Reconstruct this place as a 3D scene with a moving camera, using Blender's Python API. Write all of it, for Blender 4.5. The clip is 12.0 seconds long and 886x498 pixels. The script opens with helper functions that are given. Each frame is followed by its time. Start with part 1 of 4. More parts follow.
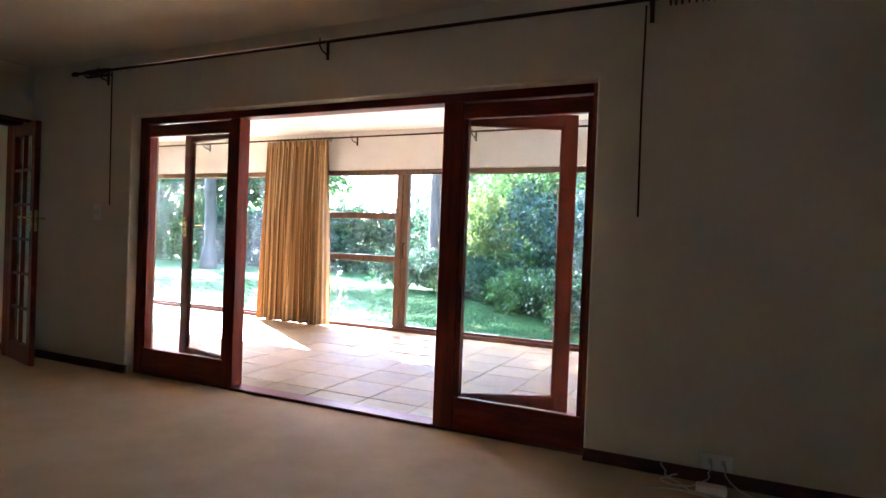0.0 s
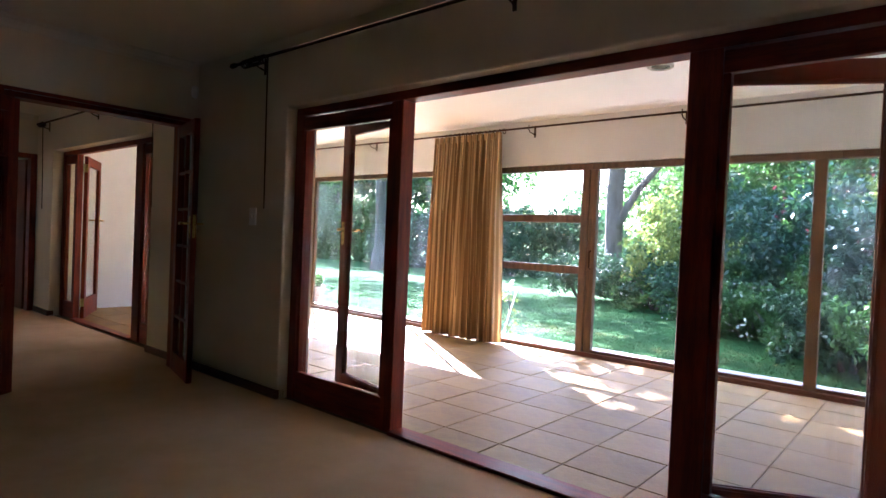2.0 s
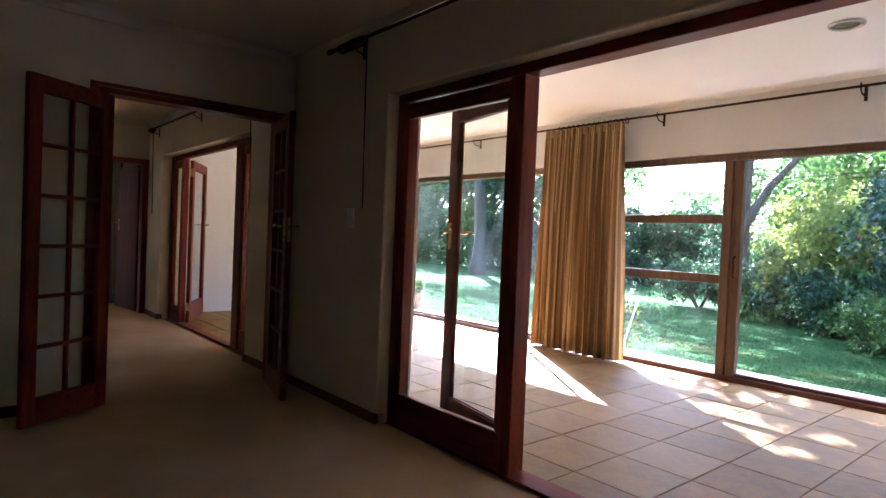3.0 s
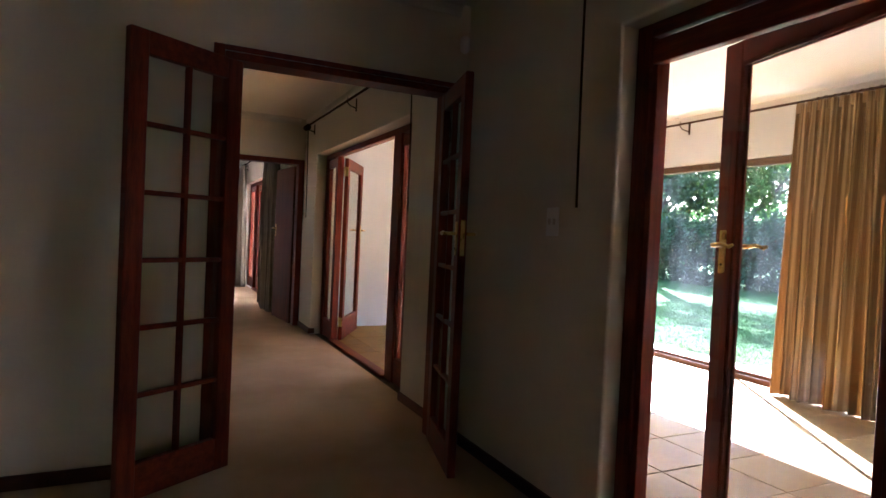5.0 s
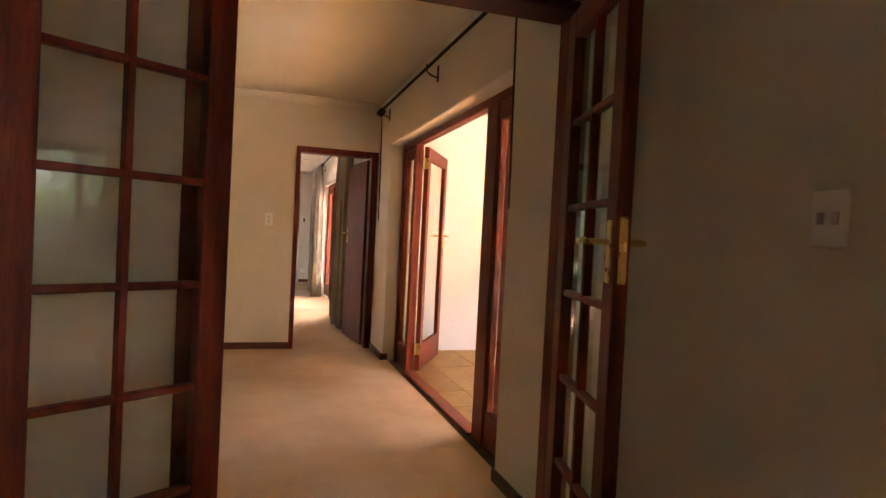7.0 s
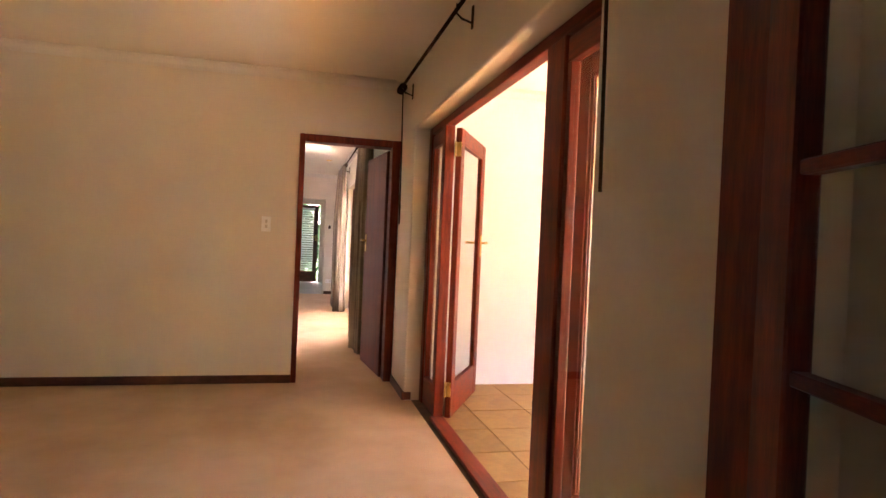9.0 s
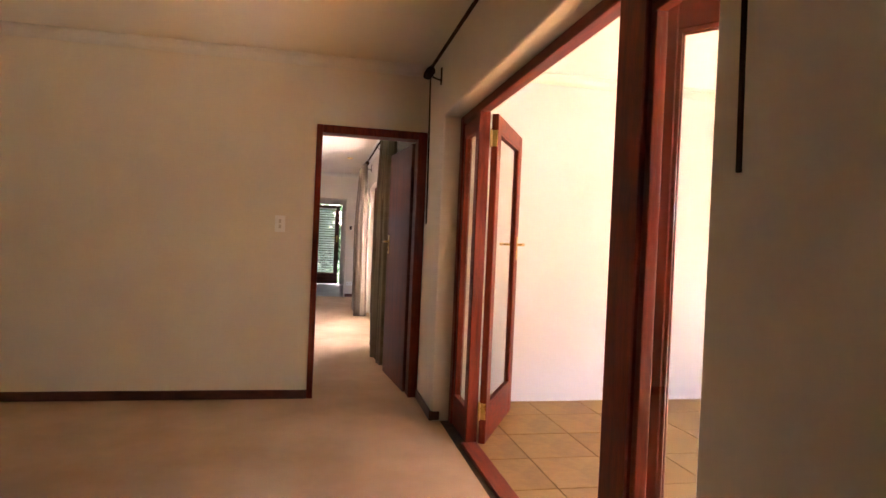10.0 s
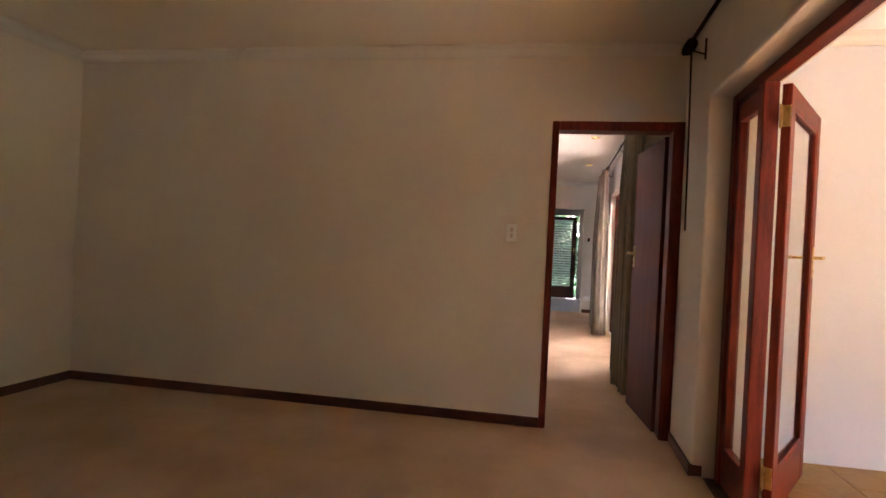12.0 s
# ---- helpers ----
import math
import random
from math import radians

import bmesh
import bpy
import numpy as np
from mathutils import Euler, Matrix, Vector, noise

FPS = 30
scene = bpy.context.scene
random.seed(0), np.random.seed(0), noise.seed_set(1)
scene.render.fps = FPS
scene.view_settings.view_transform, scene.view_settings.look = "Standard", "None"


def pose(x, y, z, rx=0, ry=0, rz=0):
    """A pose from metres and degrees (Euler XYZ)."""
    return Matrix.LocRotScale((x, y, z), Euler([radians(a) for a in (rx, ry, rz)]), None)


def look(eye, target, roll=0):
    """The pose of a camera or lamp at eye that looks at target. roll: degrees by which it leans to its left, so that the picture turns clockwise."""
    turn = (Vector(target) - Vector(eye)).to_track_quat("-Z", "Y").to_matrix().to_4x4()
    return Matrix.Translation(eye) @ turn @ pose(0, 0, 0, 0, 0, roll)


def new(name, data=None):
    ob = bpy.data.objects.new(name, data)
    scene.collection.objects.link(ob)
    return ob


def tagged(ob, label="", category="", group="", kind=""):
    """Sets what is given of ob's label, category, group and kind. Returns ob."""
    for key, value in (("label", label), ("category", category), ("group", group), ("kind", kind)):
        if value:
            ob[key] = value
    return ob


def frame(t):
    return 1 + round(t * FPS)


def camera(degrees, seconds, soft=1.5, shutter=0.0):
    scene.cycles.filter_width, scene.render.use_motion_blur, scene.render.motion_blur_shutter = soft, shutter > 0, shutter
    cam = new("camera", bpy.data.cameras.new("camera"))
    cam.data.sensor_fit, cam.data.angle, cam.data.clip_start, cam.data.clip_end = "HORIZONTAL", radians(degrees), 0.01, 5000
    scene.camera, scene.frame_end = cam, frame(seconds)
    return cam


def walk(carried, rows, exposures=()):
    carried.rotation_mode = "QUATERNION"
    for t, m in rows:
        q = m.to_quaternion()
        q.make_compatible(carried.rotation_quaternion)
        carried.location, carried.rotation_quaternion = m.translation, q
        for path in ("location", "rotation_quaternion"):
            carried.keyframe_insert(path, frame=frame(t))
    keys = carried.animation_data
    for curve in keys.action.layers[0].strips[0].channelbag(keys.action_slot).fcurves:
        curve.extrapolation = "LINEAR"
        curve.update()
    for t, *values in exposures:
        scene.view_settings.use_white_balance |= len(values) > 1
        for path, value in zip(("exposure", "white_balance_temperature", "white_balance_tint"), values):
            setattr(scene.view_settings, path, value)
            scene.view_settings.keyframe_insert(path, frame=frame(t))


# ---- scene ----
cam = camera(73.5, 12.0, shutter=0.0)
PATH = [
    (0, (-0.131, 0.636, 1.168), (-0.975, 2.45, 1.146), 2.2),
    (0.5, (-0.272, 0.805, 1.187), (-1.2, 2.577, 1.163), 2.3),
    (1, (-0.423, 1.034, 1.2), (-1.445, 2.753, 1.173), 2.4),
    (1.5, (-0.604, 1.256, 1.217), (-1.772, 2.88, 1.181), 2.4),
    (2, (-0.861, 1.455, 1.221), (-2.161, 2.975, 1.181), 2.5),
    (2.5, (-1.115, 1.64, 1.227), (-2.519, 3.064, 1.185), 2.4),
    (3, (-1.385, 1.809, 1.209), (-2.913, 3.099, 1.169), 2.4),
    (3.5, (-1.699, 1.938, 1.206), (-3.327, 3.099, 1.165), 2.4),
    (5.5, (-2.958, 2.423, 1.238), (-4.793, 3.219, 1.192), 2.8),
    (6, (-3.274, 2.558, 1.243), (-5.138, 3.283, 1.198), 2.8),
    (6.5, (-3.581, 2.675, 1.24), (-5.474, 3.319, 1.196), 2.7),
    (7, (-3.901, 2.736, 1.232), (-5.809, 3.335, 1.191), 2.9),
    (7.5, (-4.211, 2.838, 1.231), (-6.129, 3.404, 1.192), 2.8),
    (9.5, (-5.321, 3.125, 1.226), (-7.271, 3.571, 1.207), 2.5),
    (10, (-5.558, 3.136, 1.231), (-7.515, 3.545, 1.21), 2.5),
    (10.5, (-5.773, 3.155, 1.229), (-7.74, 3.515, 1.215), 2.5),
    (11, (-5.962, 3.133, 1.221), (-7.952, 3.333, 1.212), 2.3),
    (11.5, (-6.04, 3.141, 1.226), (-8.038, 3.05, 1.213), 2.3),
    (12, (-6.074, 3.15, 1.211), (-8.039, 2.775, 1.198), 2.8),
]
EXPOSURES = [(0, 5.12, 5120, 26), (1.0, 4.82, 5120, 26), (1.5, 4.52, 5150, 26), (2.5, 4.17, 5200, 26), (3.5, 3.97, 5250, 27), (5.5, 4.67, 5320, 28), (6.5, 5.15, 6450, 37), (7.5, 5.84, 6700, 37), (9.5, 5.78, 6500, 42), (10.5, 5.15, 6080, 39), (12, 4.98, 5980, 37)]
walk(cam, [(t, look(eye, target, roll)) for t, eye, target, roll in PATH], EXPOSURES)

# ---- light ----
SUN_TO = Vector((-0.672, 0.489, 0.556)).normalized()
world = bpy.data.worlds.new("sky")
scene.world = world
world.use_nodes = True
wn = world.node_tree
sky = wn.nodes.new("ShaderNodeTexSky")
sky.sky_type, sky.sun_disc = "NISHITA", False
sky.sun_elevation = math.asin(SUN_TO.z)
sky.sun_rotation = math.atan2(SUN_TO.x, SUN_TO.y)
sky.air_density, sky.dust_density = 1.0, 2.0
wn.nodes["Background"].inputs[1].default_value = 0.105
wn.links.new(sky.outputs[0], wn.nodes["Background"].inputs[0])
sun = bpy.data.lights.new("sun", "SUN")
sun.energy, sun.angle, sun.color = 5.0, radians(0.5), (1.0, 0.95, 0.86)
sun_ob = new("sun", sun)
sun_ob.matrix_world = look(SUN_TO * 40, (0, 0, 0))


# ---- materials ----
def mat_base(name):
    m = bpy.data.materials.new(name)
    m.use_nodes = True
    nt = m.node_tree
    return m, nt, nt.nodes["Principled BSDF"]


def link(nt, a, b):
    nt.links.new(a, b)


def nnode(nt, kind, **values):
    n = nt.nodes.new(kind)
    for k, v in values.items():
        n.inputs[k].default_value = v
    return n


def surf(name, c1, c2, scale=6.0, rough=0.5, fine=60.0, bump=0.1, dist=0.004, metal=0.0, stretch=(1, 1, 1), rough2=None, spread=(0.35, 0.65), per_object=0.0, coat=0.0, spec=0.5):
    """A two-scale surface: broad blotches between c1 and c2, fine grain, bump."""
    m, nt, b = mat_base(name)
    tc = nt.nodes.new("ShaderNodeTexCoord")
    mp = nnode(nt, "ShaderNodeMapping", Scale=stretch)
    geo = nt.nodes.new("ShaderNodeNewGeometry")
    link(nt, geo.outputs["Position"] if per_object == 0 else tc.outputs["Object"], mp.inputs["Vector"])
    n1 = nnode(nt, "ShaderNodeTexNoise", Scale=scale, Detail=4.0, Roughness=0.6)
    n2 = nnode(nt, "ShaderNodeTexNoise", Scale=fine, Detail=3.0, Roughness=0.7)
    link(nt, mp.outputs[0], n1.inputs["Vector"])
    link(nt, mp.outputs[0], n2.inputs["Vector"])
    mx = nnode(nt, "ShaderNodeMath")
    mx.operation = "ADD"
    ml = nnode(nt, "ShaderNodeMath")
    ml.operation = "MULTIPLY"
    ml.inputs[1].default_value = 0.35
    link(nt, n2.outputs["Fac"], ml.inputs[0])
    link(nt, n1.outputs["Fac"], mx.inputs[0])
    link(nt, ml.outputs[0], mx.inputs[1])
    last = mx
    if per_object:
        oi = nt.nodes.new("ShaderNodeObjectInfo")
        mo = nnode(nt, "ShaderNodeMath")
        mo.operation = "MULTIPLY_ADD"
        mo.inputs[1].default_value = per_object
        link(nt, oi.outputs["Random"], mo.inputs[0])
        link(nt, mx.outputs[0], mo.inputs[2])
        last = mo
    ramp = nt.nodes.new("ShaderNodeValToRGB")
    ramp.color_ramp.elements[0].position, ramp.color_ramp.elements[1].position = spread[0] + 0.17, spread[1] + 0.17 + per_object
    ramp.color_ramp.elements[0].color, ramp.color_ramp.elements[1].color = (*c1, 1), (*c2, 1)
    link(nt, last.outputs[0], ramp.inputs[0])
    link(nt, ramp.outputs[0], b.inputs["Base Color"])
    b.inputs["Roughness"].default_value = rough
    b.inputs["Metallic"].default_value = metal
    b.inputs["Coat Weight"].default_value = coat
    b.inputs["Specular IOR Level"].default_value = spec
    if rough2 is not None:
        mr = nnode(nt, "ShaderNodeMapRange")
        mr.inputs["To Min"].default_value, mr.inputs["To Max"].default_value = rough, rough2
        link(nt, n1.outputs["Fac"], mr.inputs["Value"])
        link(nt, mr.outputs[0], b.inputs["Roughness"])
    if bump:
        bp = nnode(nt, "ShaderNodeBump", Strength=bump, Distance=dist)
        link(nt, n2.outputs["Fac"], bp.inputs["Height"])
        link(nt, bp.outputs[0], b.inputs["Normal"])
    return m


M_WALL = surf("wall_paint", (0.765, 0.700, 0.595), (0.815, 0.752, 0.645), 1.5, 0.75, 45, 0.12, 0.003)
M_WALL_SUN = surf("sunroom_wall_paint", (0.665, 0.672, 0.685), (0.705, 0.712, 0.725), 1.5, 0.75, 45, 0.12, 0.003)
M_CEIL = surf("ceiling_paint", (0.81, 0.745, 0.635), (0.85, 0.785, 0.675), 1.2, 0.8, 50, 0.08, 0.002)
M_CEIL_SUN = surf("sunroom_ceiling_paint", (0.85, 0.84, 0.82), (0.88, 0.87, 0.85), 1.2, 0.8, 50, 0.08, 0.002)
M_CORNICE = surf("cornice_paint", (0.72, 0.69, 0.62), (0.78, 0.75, 0.68), 3, 0.6, 50, 0.05, 0.002)
M_CARPET = surf("carpet", (0.51, 0.338, 0.20), (0.66, 0.463, 0.297), 1.3, 0.95, 260, 0.9, 0.006)
M_MAHOG = surf("mahogany", (0.122, 0.0145, 0.0052), (0.245, 0.035, 0.0105), 5, 0.36, 40, 0.12, 0.001, stretch=(6, 6, 0.6), rough2=0.5, spec=0.25)
M_MAHOG_H = surf("mahogany_rail", (0.122, 0.0145, 0.0052), (0.245, 0.035, 0.0105), 5, 0.36, 40, 0.12, 0.001, stretch=(0.6, 6, 6), rough2=0.5, spec=0.25)
M_SKIRT = surf("skirting_wood", (0.075, 0.022, 0.012), (0.14, 0.04, 0.022), 5, 0.4, 40, 0.1, 0.001, stretch=(1.5, 1.5, 6))
M_DOOR = surf("door_veneer", (0.085, 0.027, 0.019), (0.145, 0.044, 0.030), 4, 0.55, 40, 0.08, 0.001, stretch=(5, 5, 0.5), rough2=0.7, spec=0.12)
M_TEAK = surf("brown_frame_wood", (0.075, 0.042, 0.023), (0.15, 0.085, 0.045), 5, 0.45, 40, 0.15, 0.001, stretch=(5, 5, 0.6))
M_TILE = surf("terracotta_tile", (0.190, 0.102, 0.029), (0.335, 0.204, 0.068), 3.5, 0.40, 16, 0.35, 0.006, spec=0.3, rough2=0.72, per_object=0.3, spread=(0.28, 0.62))
M_GROUT = surf("grout", (0.095, 0.060, 0.032), (0.145, 0.095, 0.052), 8, 0.9, 80, 0.4, 0.003)
M_BRASS = surf("brass", (0.55, 0.36, 0.11), (0.72, 0.50, 0.18), 20, 0.22, 80, 0.05, 0.001, metal=1.0, rough2=0.35)
M_STEEL = surf("lock_steel", (0.45, 0.42, 0.36), (0.6, 0.57, 0.5), 20, 0.3, 80, 0.05, 0.001, metal=1.0)
M_IRON = surf("dark_rod_wood", (0.035, 0.018, 0.011), (0.07, 0.036, 0.022), 8, 1.0, 60, 0.1, 0.001, rough2=1.0, spec=0.0)
M_PLASTIC = surf("white_plastic", (0.88, 0.875, 0.85), (0.92, 0.915, 0.89), 10, 0.4, 80, 0.03, 0.001)
M_CABLE = surf("pale_cable", (0.60, 0.56, 0.50), (0.70, 0.66, 0.59), 10, 0.5, 80, 0.03, 0.001)
M_PAVE = surf("concrete_paving", (0.54, 0.49, 0.43), (0.66, 0.61, 0.55), 2.5, 0.85, 50, 0.4, 0.006, per_object=0.2)
M_BARK = surf("bark", (0.045, 0.038, 0.031), (0.125, 0.108, 0.088), 5, 0.9, 30, 0.9, 0.03, stretch=(2.5, 2.5, 0.5))
M_POT = surf("clay_pot", (0.30, 0.20, 0.15), (0.42, 0.30, 0.23), 6, 0.8, 40, 0.3, 0.003)
M_SLATE = surf("far_hall_tile", (0.22, 0.19, 0.19), (0.34, 0.30, 0.29), 2, 0.35, 40, 0.1, 0.002)
M_BLIND = surf("blind_slat", (0.72, 0.76, 0.82), (0.80, 0.84, 0.88), 10, 0.4, 60, 0.02, 0.001)
M_GRASS = surf("lawn_grass", (0.015, 0.060, 0.014), (0.044, 0.122, 0.028), 0.9, 0.95, 45, 0.8, 0.03, spec=0.1)
M_FASCIA = surf("eave_paint", (0.6, 0.57, 0.5), (0.68, 0.65, 0.58), 3, 0.7, 40, 0.05, 0.002)


def glass_mat(name, tint=(0.97, 0.985, 0.98)):
    m, nt, b = mat_base(name)
    nt.nodes.remove(b)
    tr = nnode(nt, "ShaderNodeBsdfTransparent", Color=(*tint, 1))
    gl = nnode(nt, "ShaderNodeBsdfGlossy", Roughness=0.02)
    lw = nnode(nt, "ShaderNodeLayerWeight", Blend=0.5)
    pw = nt.nodes.new("ShaderNodeMath")
    pw.operation = "POWER"
    pw.inputs[1].default_value = 4.5
    link(nt, lw.outputs["Facing"], pw.inputs[0])
    fr = nt.nodes.new("ShaderNodeMath")
    fr.operation = "MULTIPLY_ADD"
    fr.inputs[1].default_value, fr.inputs[2].default_value = 0.55, 0.03
    link(nt, pw.outputs[0], fr.inputs[0])
    mix = nt.nodes.new("ShaderNodeMixShader")
    link(nt, fr.outputs[0], mix.inputs[0])
    link(nt, tr.outputs[0], mix.inputs[1])
    link(nt, gl.outputs[0], mix.inputs[2])
    link(nt, mix.outputs[0], nt.nodes["Material Output"].inputs[0])
    return m


M_GLASS = glass_mat("clear_glass")


def smeared_glass():
    """Window glass with a thin uneven film of dust and wiping marks."""
    m = glass_mat("smeared_glass")
    nt = m.node_tree
    out = nt.nodes["Material Output"]
    clear = out.inputs[0].links[0].from_socket
    geo = nt.nodes.new("ShaderNodeNewGeometry")
    mp = nnode(nt, "ShaderNodeMapping", Scale=(1.3, 1.0, 0.5))
    mp.inputs["Rotation"].default_value = (0, 0.5, 0)
    link(nt, geo.outputs["Position"], mp.inputs["Vector"])
    n = nnode(nt, "ShaderNodeTexNoise", Scale=1.6, Detail=5.0, Roughness=0.6)
    link(nt, mp.outputs[0], n.inputs["Vector"])
    r = nnode(nt, "ShaderNodeMapRange")
    r.inputs["From Min"].default_value, r.inputs["From Max"].default_value = 0.42, 0.72
    r.inputs["To Min"].default_value, r.inputs["To Max"].default_value = 0.0, 0.012
    link(nt, n.outputs["Fac"], r.inputs["Value"])
    df = nnode(nt, "ShaderNodeBsdfTranslucent", Color=(0.8, 0.85, 0.9, 1))
    mix = nt.nodes.new("ShaderNodeMixShader")
    link(nt, r.outputs[0], mix.inputs[0])
    link(nt, clear, mix.inputs[1])
    link(nt, df.outputs[0], mix.inputs[2])
    link(nt, mix.outputs[0], out.inputs[0])
    return m


M_SMEAR = smeared_glass()


def cloth_mat(name, base, stripe, dark, bands, through_light):
    """Woven cloth with vertical stripes along the width of the fabric."""
    m, nt, b = mat_base(name)
    uv = nt.nodes.new("ShaderNodeUVMap")
    mp = nnode(nt, "ShaderNodeMapping", Scale=(bands, 1.0, 1.0))
    link(nt, uv.outputs[0], mp.inputs["Vector"])
    w = nnode(nt, "ShaderNodeTexWave", Scale=1.0, Distortion=0.6, Detail=1.0)
    w.inputs["Detail Scale"].default_value = 0.4
    link(nt, mp.outputs[0], w.inputs["Vector"])
    mp2 = nnode(nt, "ShaderNodeMapping", Scale=(bands * 0.31, 0.05, 1.0))
    link(nt, uv.outputs[0], mp2.inputs["Vector"])
    n2 = nnode(nt, "ShaderNodeTexNoise", Scale=9.0, Detail=3.0)
    link(nt, mp2.outputs[0], n2.inputs["Vector"])
    r1 = nt.nodes.new("ShaderNodeValToRGB")
    r1.color_ramp.elements[0].color, r1.color_ramp.elements[1].color = (*stripe, 1), (*base, 1)
    r1.color_ramp.elements[0].position, r1.color_ramp.elements[1].position = 0.25, 0.55
    link(nt, w.outputs["Fac"], r1.inputs[0])
    r2 = nt.nodes.new("ShaderNodeValToRGB")
    r2.color_ramp.elements[0].position, r2.color_ramp.elements[1].position = 0.47, 0.56
    link(nt, n2.outputs["Fac"], r2.inputs[0])
    mx = nt.nodes.new("ShaderNodeMix")
    mx.data_type = "RGBA"
    link(nt, r2.outputs[0], mx.inputs[0])
    mx.inputs[6].default_value = (*dark, 1)
    link(nt, r1.outputs[0], mx.inputs[7])
    link(nt, mx.outputs[2], b.inputs["Base Color"])
    b.inputs["Roughness"].default_value = 0.85
    b.inputs["Sheen Weight"].default_value = 0.2
    geo = nt.nodes.new("ShaderNodeNewGeometry")
    n3 = nnode(nt, "ShaderNodeTexNoise", Scale=350.0, Detail=2.0)
    link(nt, geo.outputs["Position"], n3.inputs["Vector"])
    bp = nnode(nt, "ShaderNodeBump", Strength=0.3, Distance=0.002)
    link(nt, n3.outputs["Fac"], bp.inputs["Height"])
    link(nt, bp.outputs[0], b.inputs["Normal"])
    tl = nt.nodes.new("ShaderNodeBsdfTranslucent")
    link(nt, mx.outputs[2], tl.inputs[0])
    ms = nt.nodes.new("ShaderNodeMixShader")
    ms.inputs[0].default_value = through_light
    link(nt, b.outputs[0], ms.inputs[1])
    link(nt, tl.outputs[0], ms.inputs[2])
    link(nt, ms.outputs[0], nt.nodes["Material Output"].inputs[0])
    return m


M_GOLD = cloth_mat("gold_stripe_cloth", (0.76, 0.58, 0.33), (0.46, 0.30, 0.13), (0.27, 0.16, 0.065), 26.0, 0.34)
M_GREY = cloth_mat("grey_olive_cloth", (0.31, 0.24, 0.165), (0.26, 0.20, 0.135), (0.17, 0.125, 0.085), 14.0, 0.10)


def leaf_mat(name, c1, c2, glow=0.3, rough=0.52):
    m, nt, b = mat_base(name)
    geo = nt.nodes.new("ShaderNodeNewGeometry")
    ramp = nt.nodes.new("ShaderNodeValToRGB")
    ramp.color_ramp.elements[0].color, ramp.color_ramp.elements[1].color = (*c1, 1), (*c2, 1)
    link(nt, geo.outputs["Random Per Island"], ramp.inputs[0])
    link(nt, ramp.outputs[0], b.inputs["Base Color"])
    b.inputs["Roughness"].default_value = rough
    tl = nt.nodes.new("ShaderNodeBsdfTranslucent")
    link(nt, ramp.outputs[0], tl.inputs[0])
    ms = nt.nodes.new("ShaderNodeMixShader")
    ms.inputs[0].default_value = glow
    link(nt, b.outputs[0], ms.inputs[1])
    link(nt, tl.outputs[0], ms.inputs[2])
    link(nt, ms.outputs[0], nt.nodes["Material Output"].inputs[0])
    return m


M_LEAF = leaf_mat("mid_green_leaves", (0.034, 0.090, 0.020), (0.125, 0.235, 0.055), 0.42)
M_LEAF_D = leaf_mat("dark_green_leaves", (0.018, 0.054, 0.024), (0.065, 0.135, 0.058), 0.38)
M_LEAF_Y = leaf_mat("yellow_green_leaves", (0.11, 0.165, 0.032), (0.30, 0.33, 0.075), 0.45)
M_LEAF_P = leaf_mat("blue_green_leaves", (0.015, 0.042, 0.022), (0.050, 0.105, 0.055), 0.3, 0.45)
M_FLOWER_R = leaf_mat("red_petals", (0.30, 0.015, 0.03), (0.5, 0.05, 0.07))
M_FLOWER_W = leaf_mat("white_petals", (0.65, 0.6, 0.5), (0.8, 0.78, 0.7))


def emit_mat(name, colour, strength):
    m, nt, b = mat_base(name)
    b.inputs["Base Color"].default_value = (*colour, 1)
    b.inputs["Emission Color"].default_value = (*colour, 1)
    b.inputs["Emission Strength"].default_value = strength
    return m


M_BULB = emit_mat("warm_bulb", (1.0, 0.72, 0.25), 0.16)
M_GREYBULB = surf("unlit_bulb", (0.16, 0.15, 0.13), (0.24, 0.22, 0.2), 10, 0.2, 50, 0.02, 0.001)


# ---- building blocks ----
def thing(name, label="", category="", group="", kind="", m=None):
    ob = new(name)
    ob.empty_display_size = 0.1
    if m is not None:
        ob.matrix_world = m
    return tagged(ob, label, category, group, kind)


def finish(bm, name, material, smooth=False):
    me = bpy.data.meshes.new(name)
    bmesh.ops.recalc_face_normals(bm, faces=bm.faces)
    bm.to_mesh(me)
    bm.free()
    for m in (material if isinstance(material, (list, tuple)) else [material]):
        me.materials.append(m)
    if smooth:
        me.shade_smooth()
    return me


def part(name, bm, material, parent=None, label="", smooth=False):
    ob = new(name, finish(bm, name, material, smooth))
    if parent is not None:
        ob.parent = parent
    return tagged(ob, label)


def solid(name, bm, material, label, category, kind="", group="", smooth=False):
    return tagged(new(name, finish(bm, name, material, smooth)), label, category, group, kind)


def box(bm, x0, x1, y0, y1, z0, z1, bevel=0.0, seg=1):
    r = bmesh.ops.create_cube(bm, size=1.0)
    bmesh.ops.scale(bm, vec=(x1 - x0, y1 - y0, z1 - z0), verts=r["verts"])
    bmesh.ops.translate(bm, vec=((x0 + x1) / 2, (y0 + y1) / 2, (z0 + z1) / 2), verts=r["verts"])
    if bevel:
        edges = list({e for v in r["verts"] for e in v.link_edges})
        bmesh.ops.bevel(bm, geom=edges, offset=bevel, segments=seg, affect="EDGES", profile=0.5)
    return bm


def boxed(*a, **k):
    return box(bmesh.new(), *a, **k)


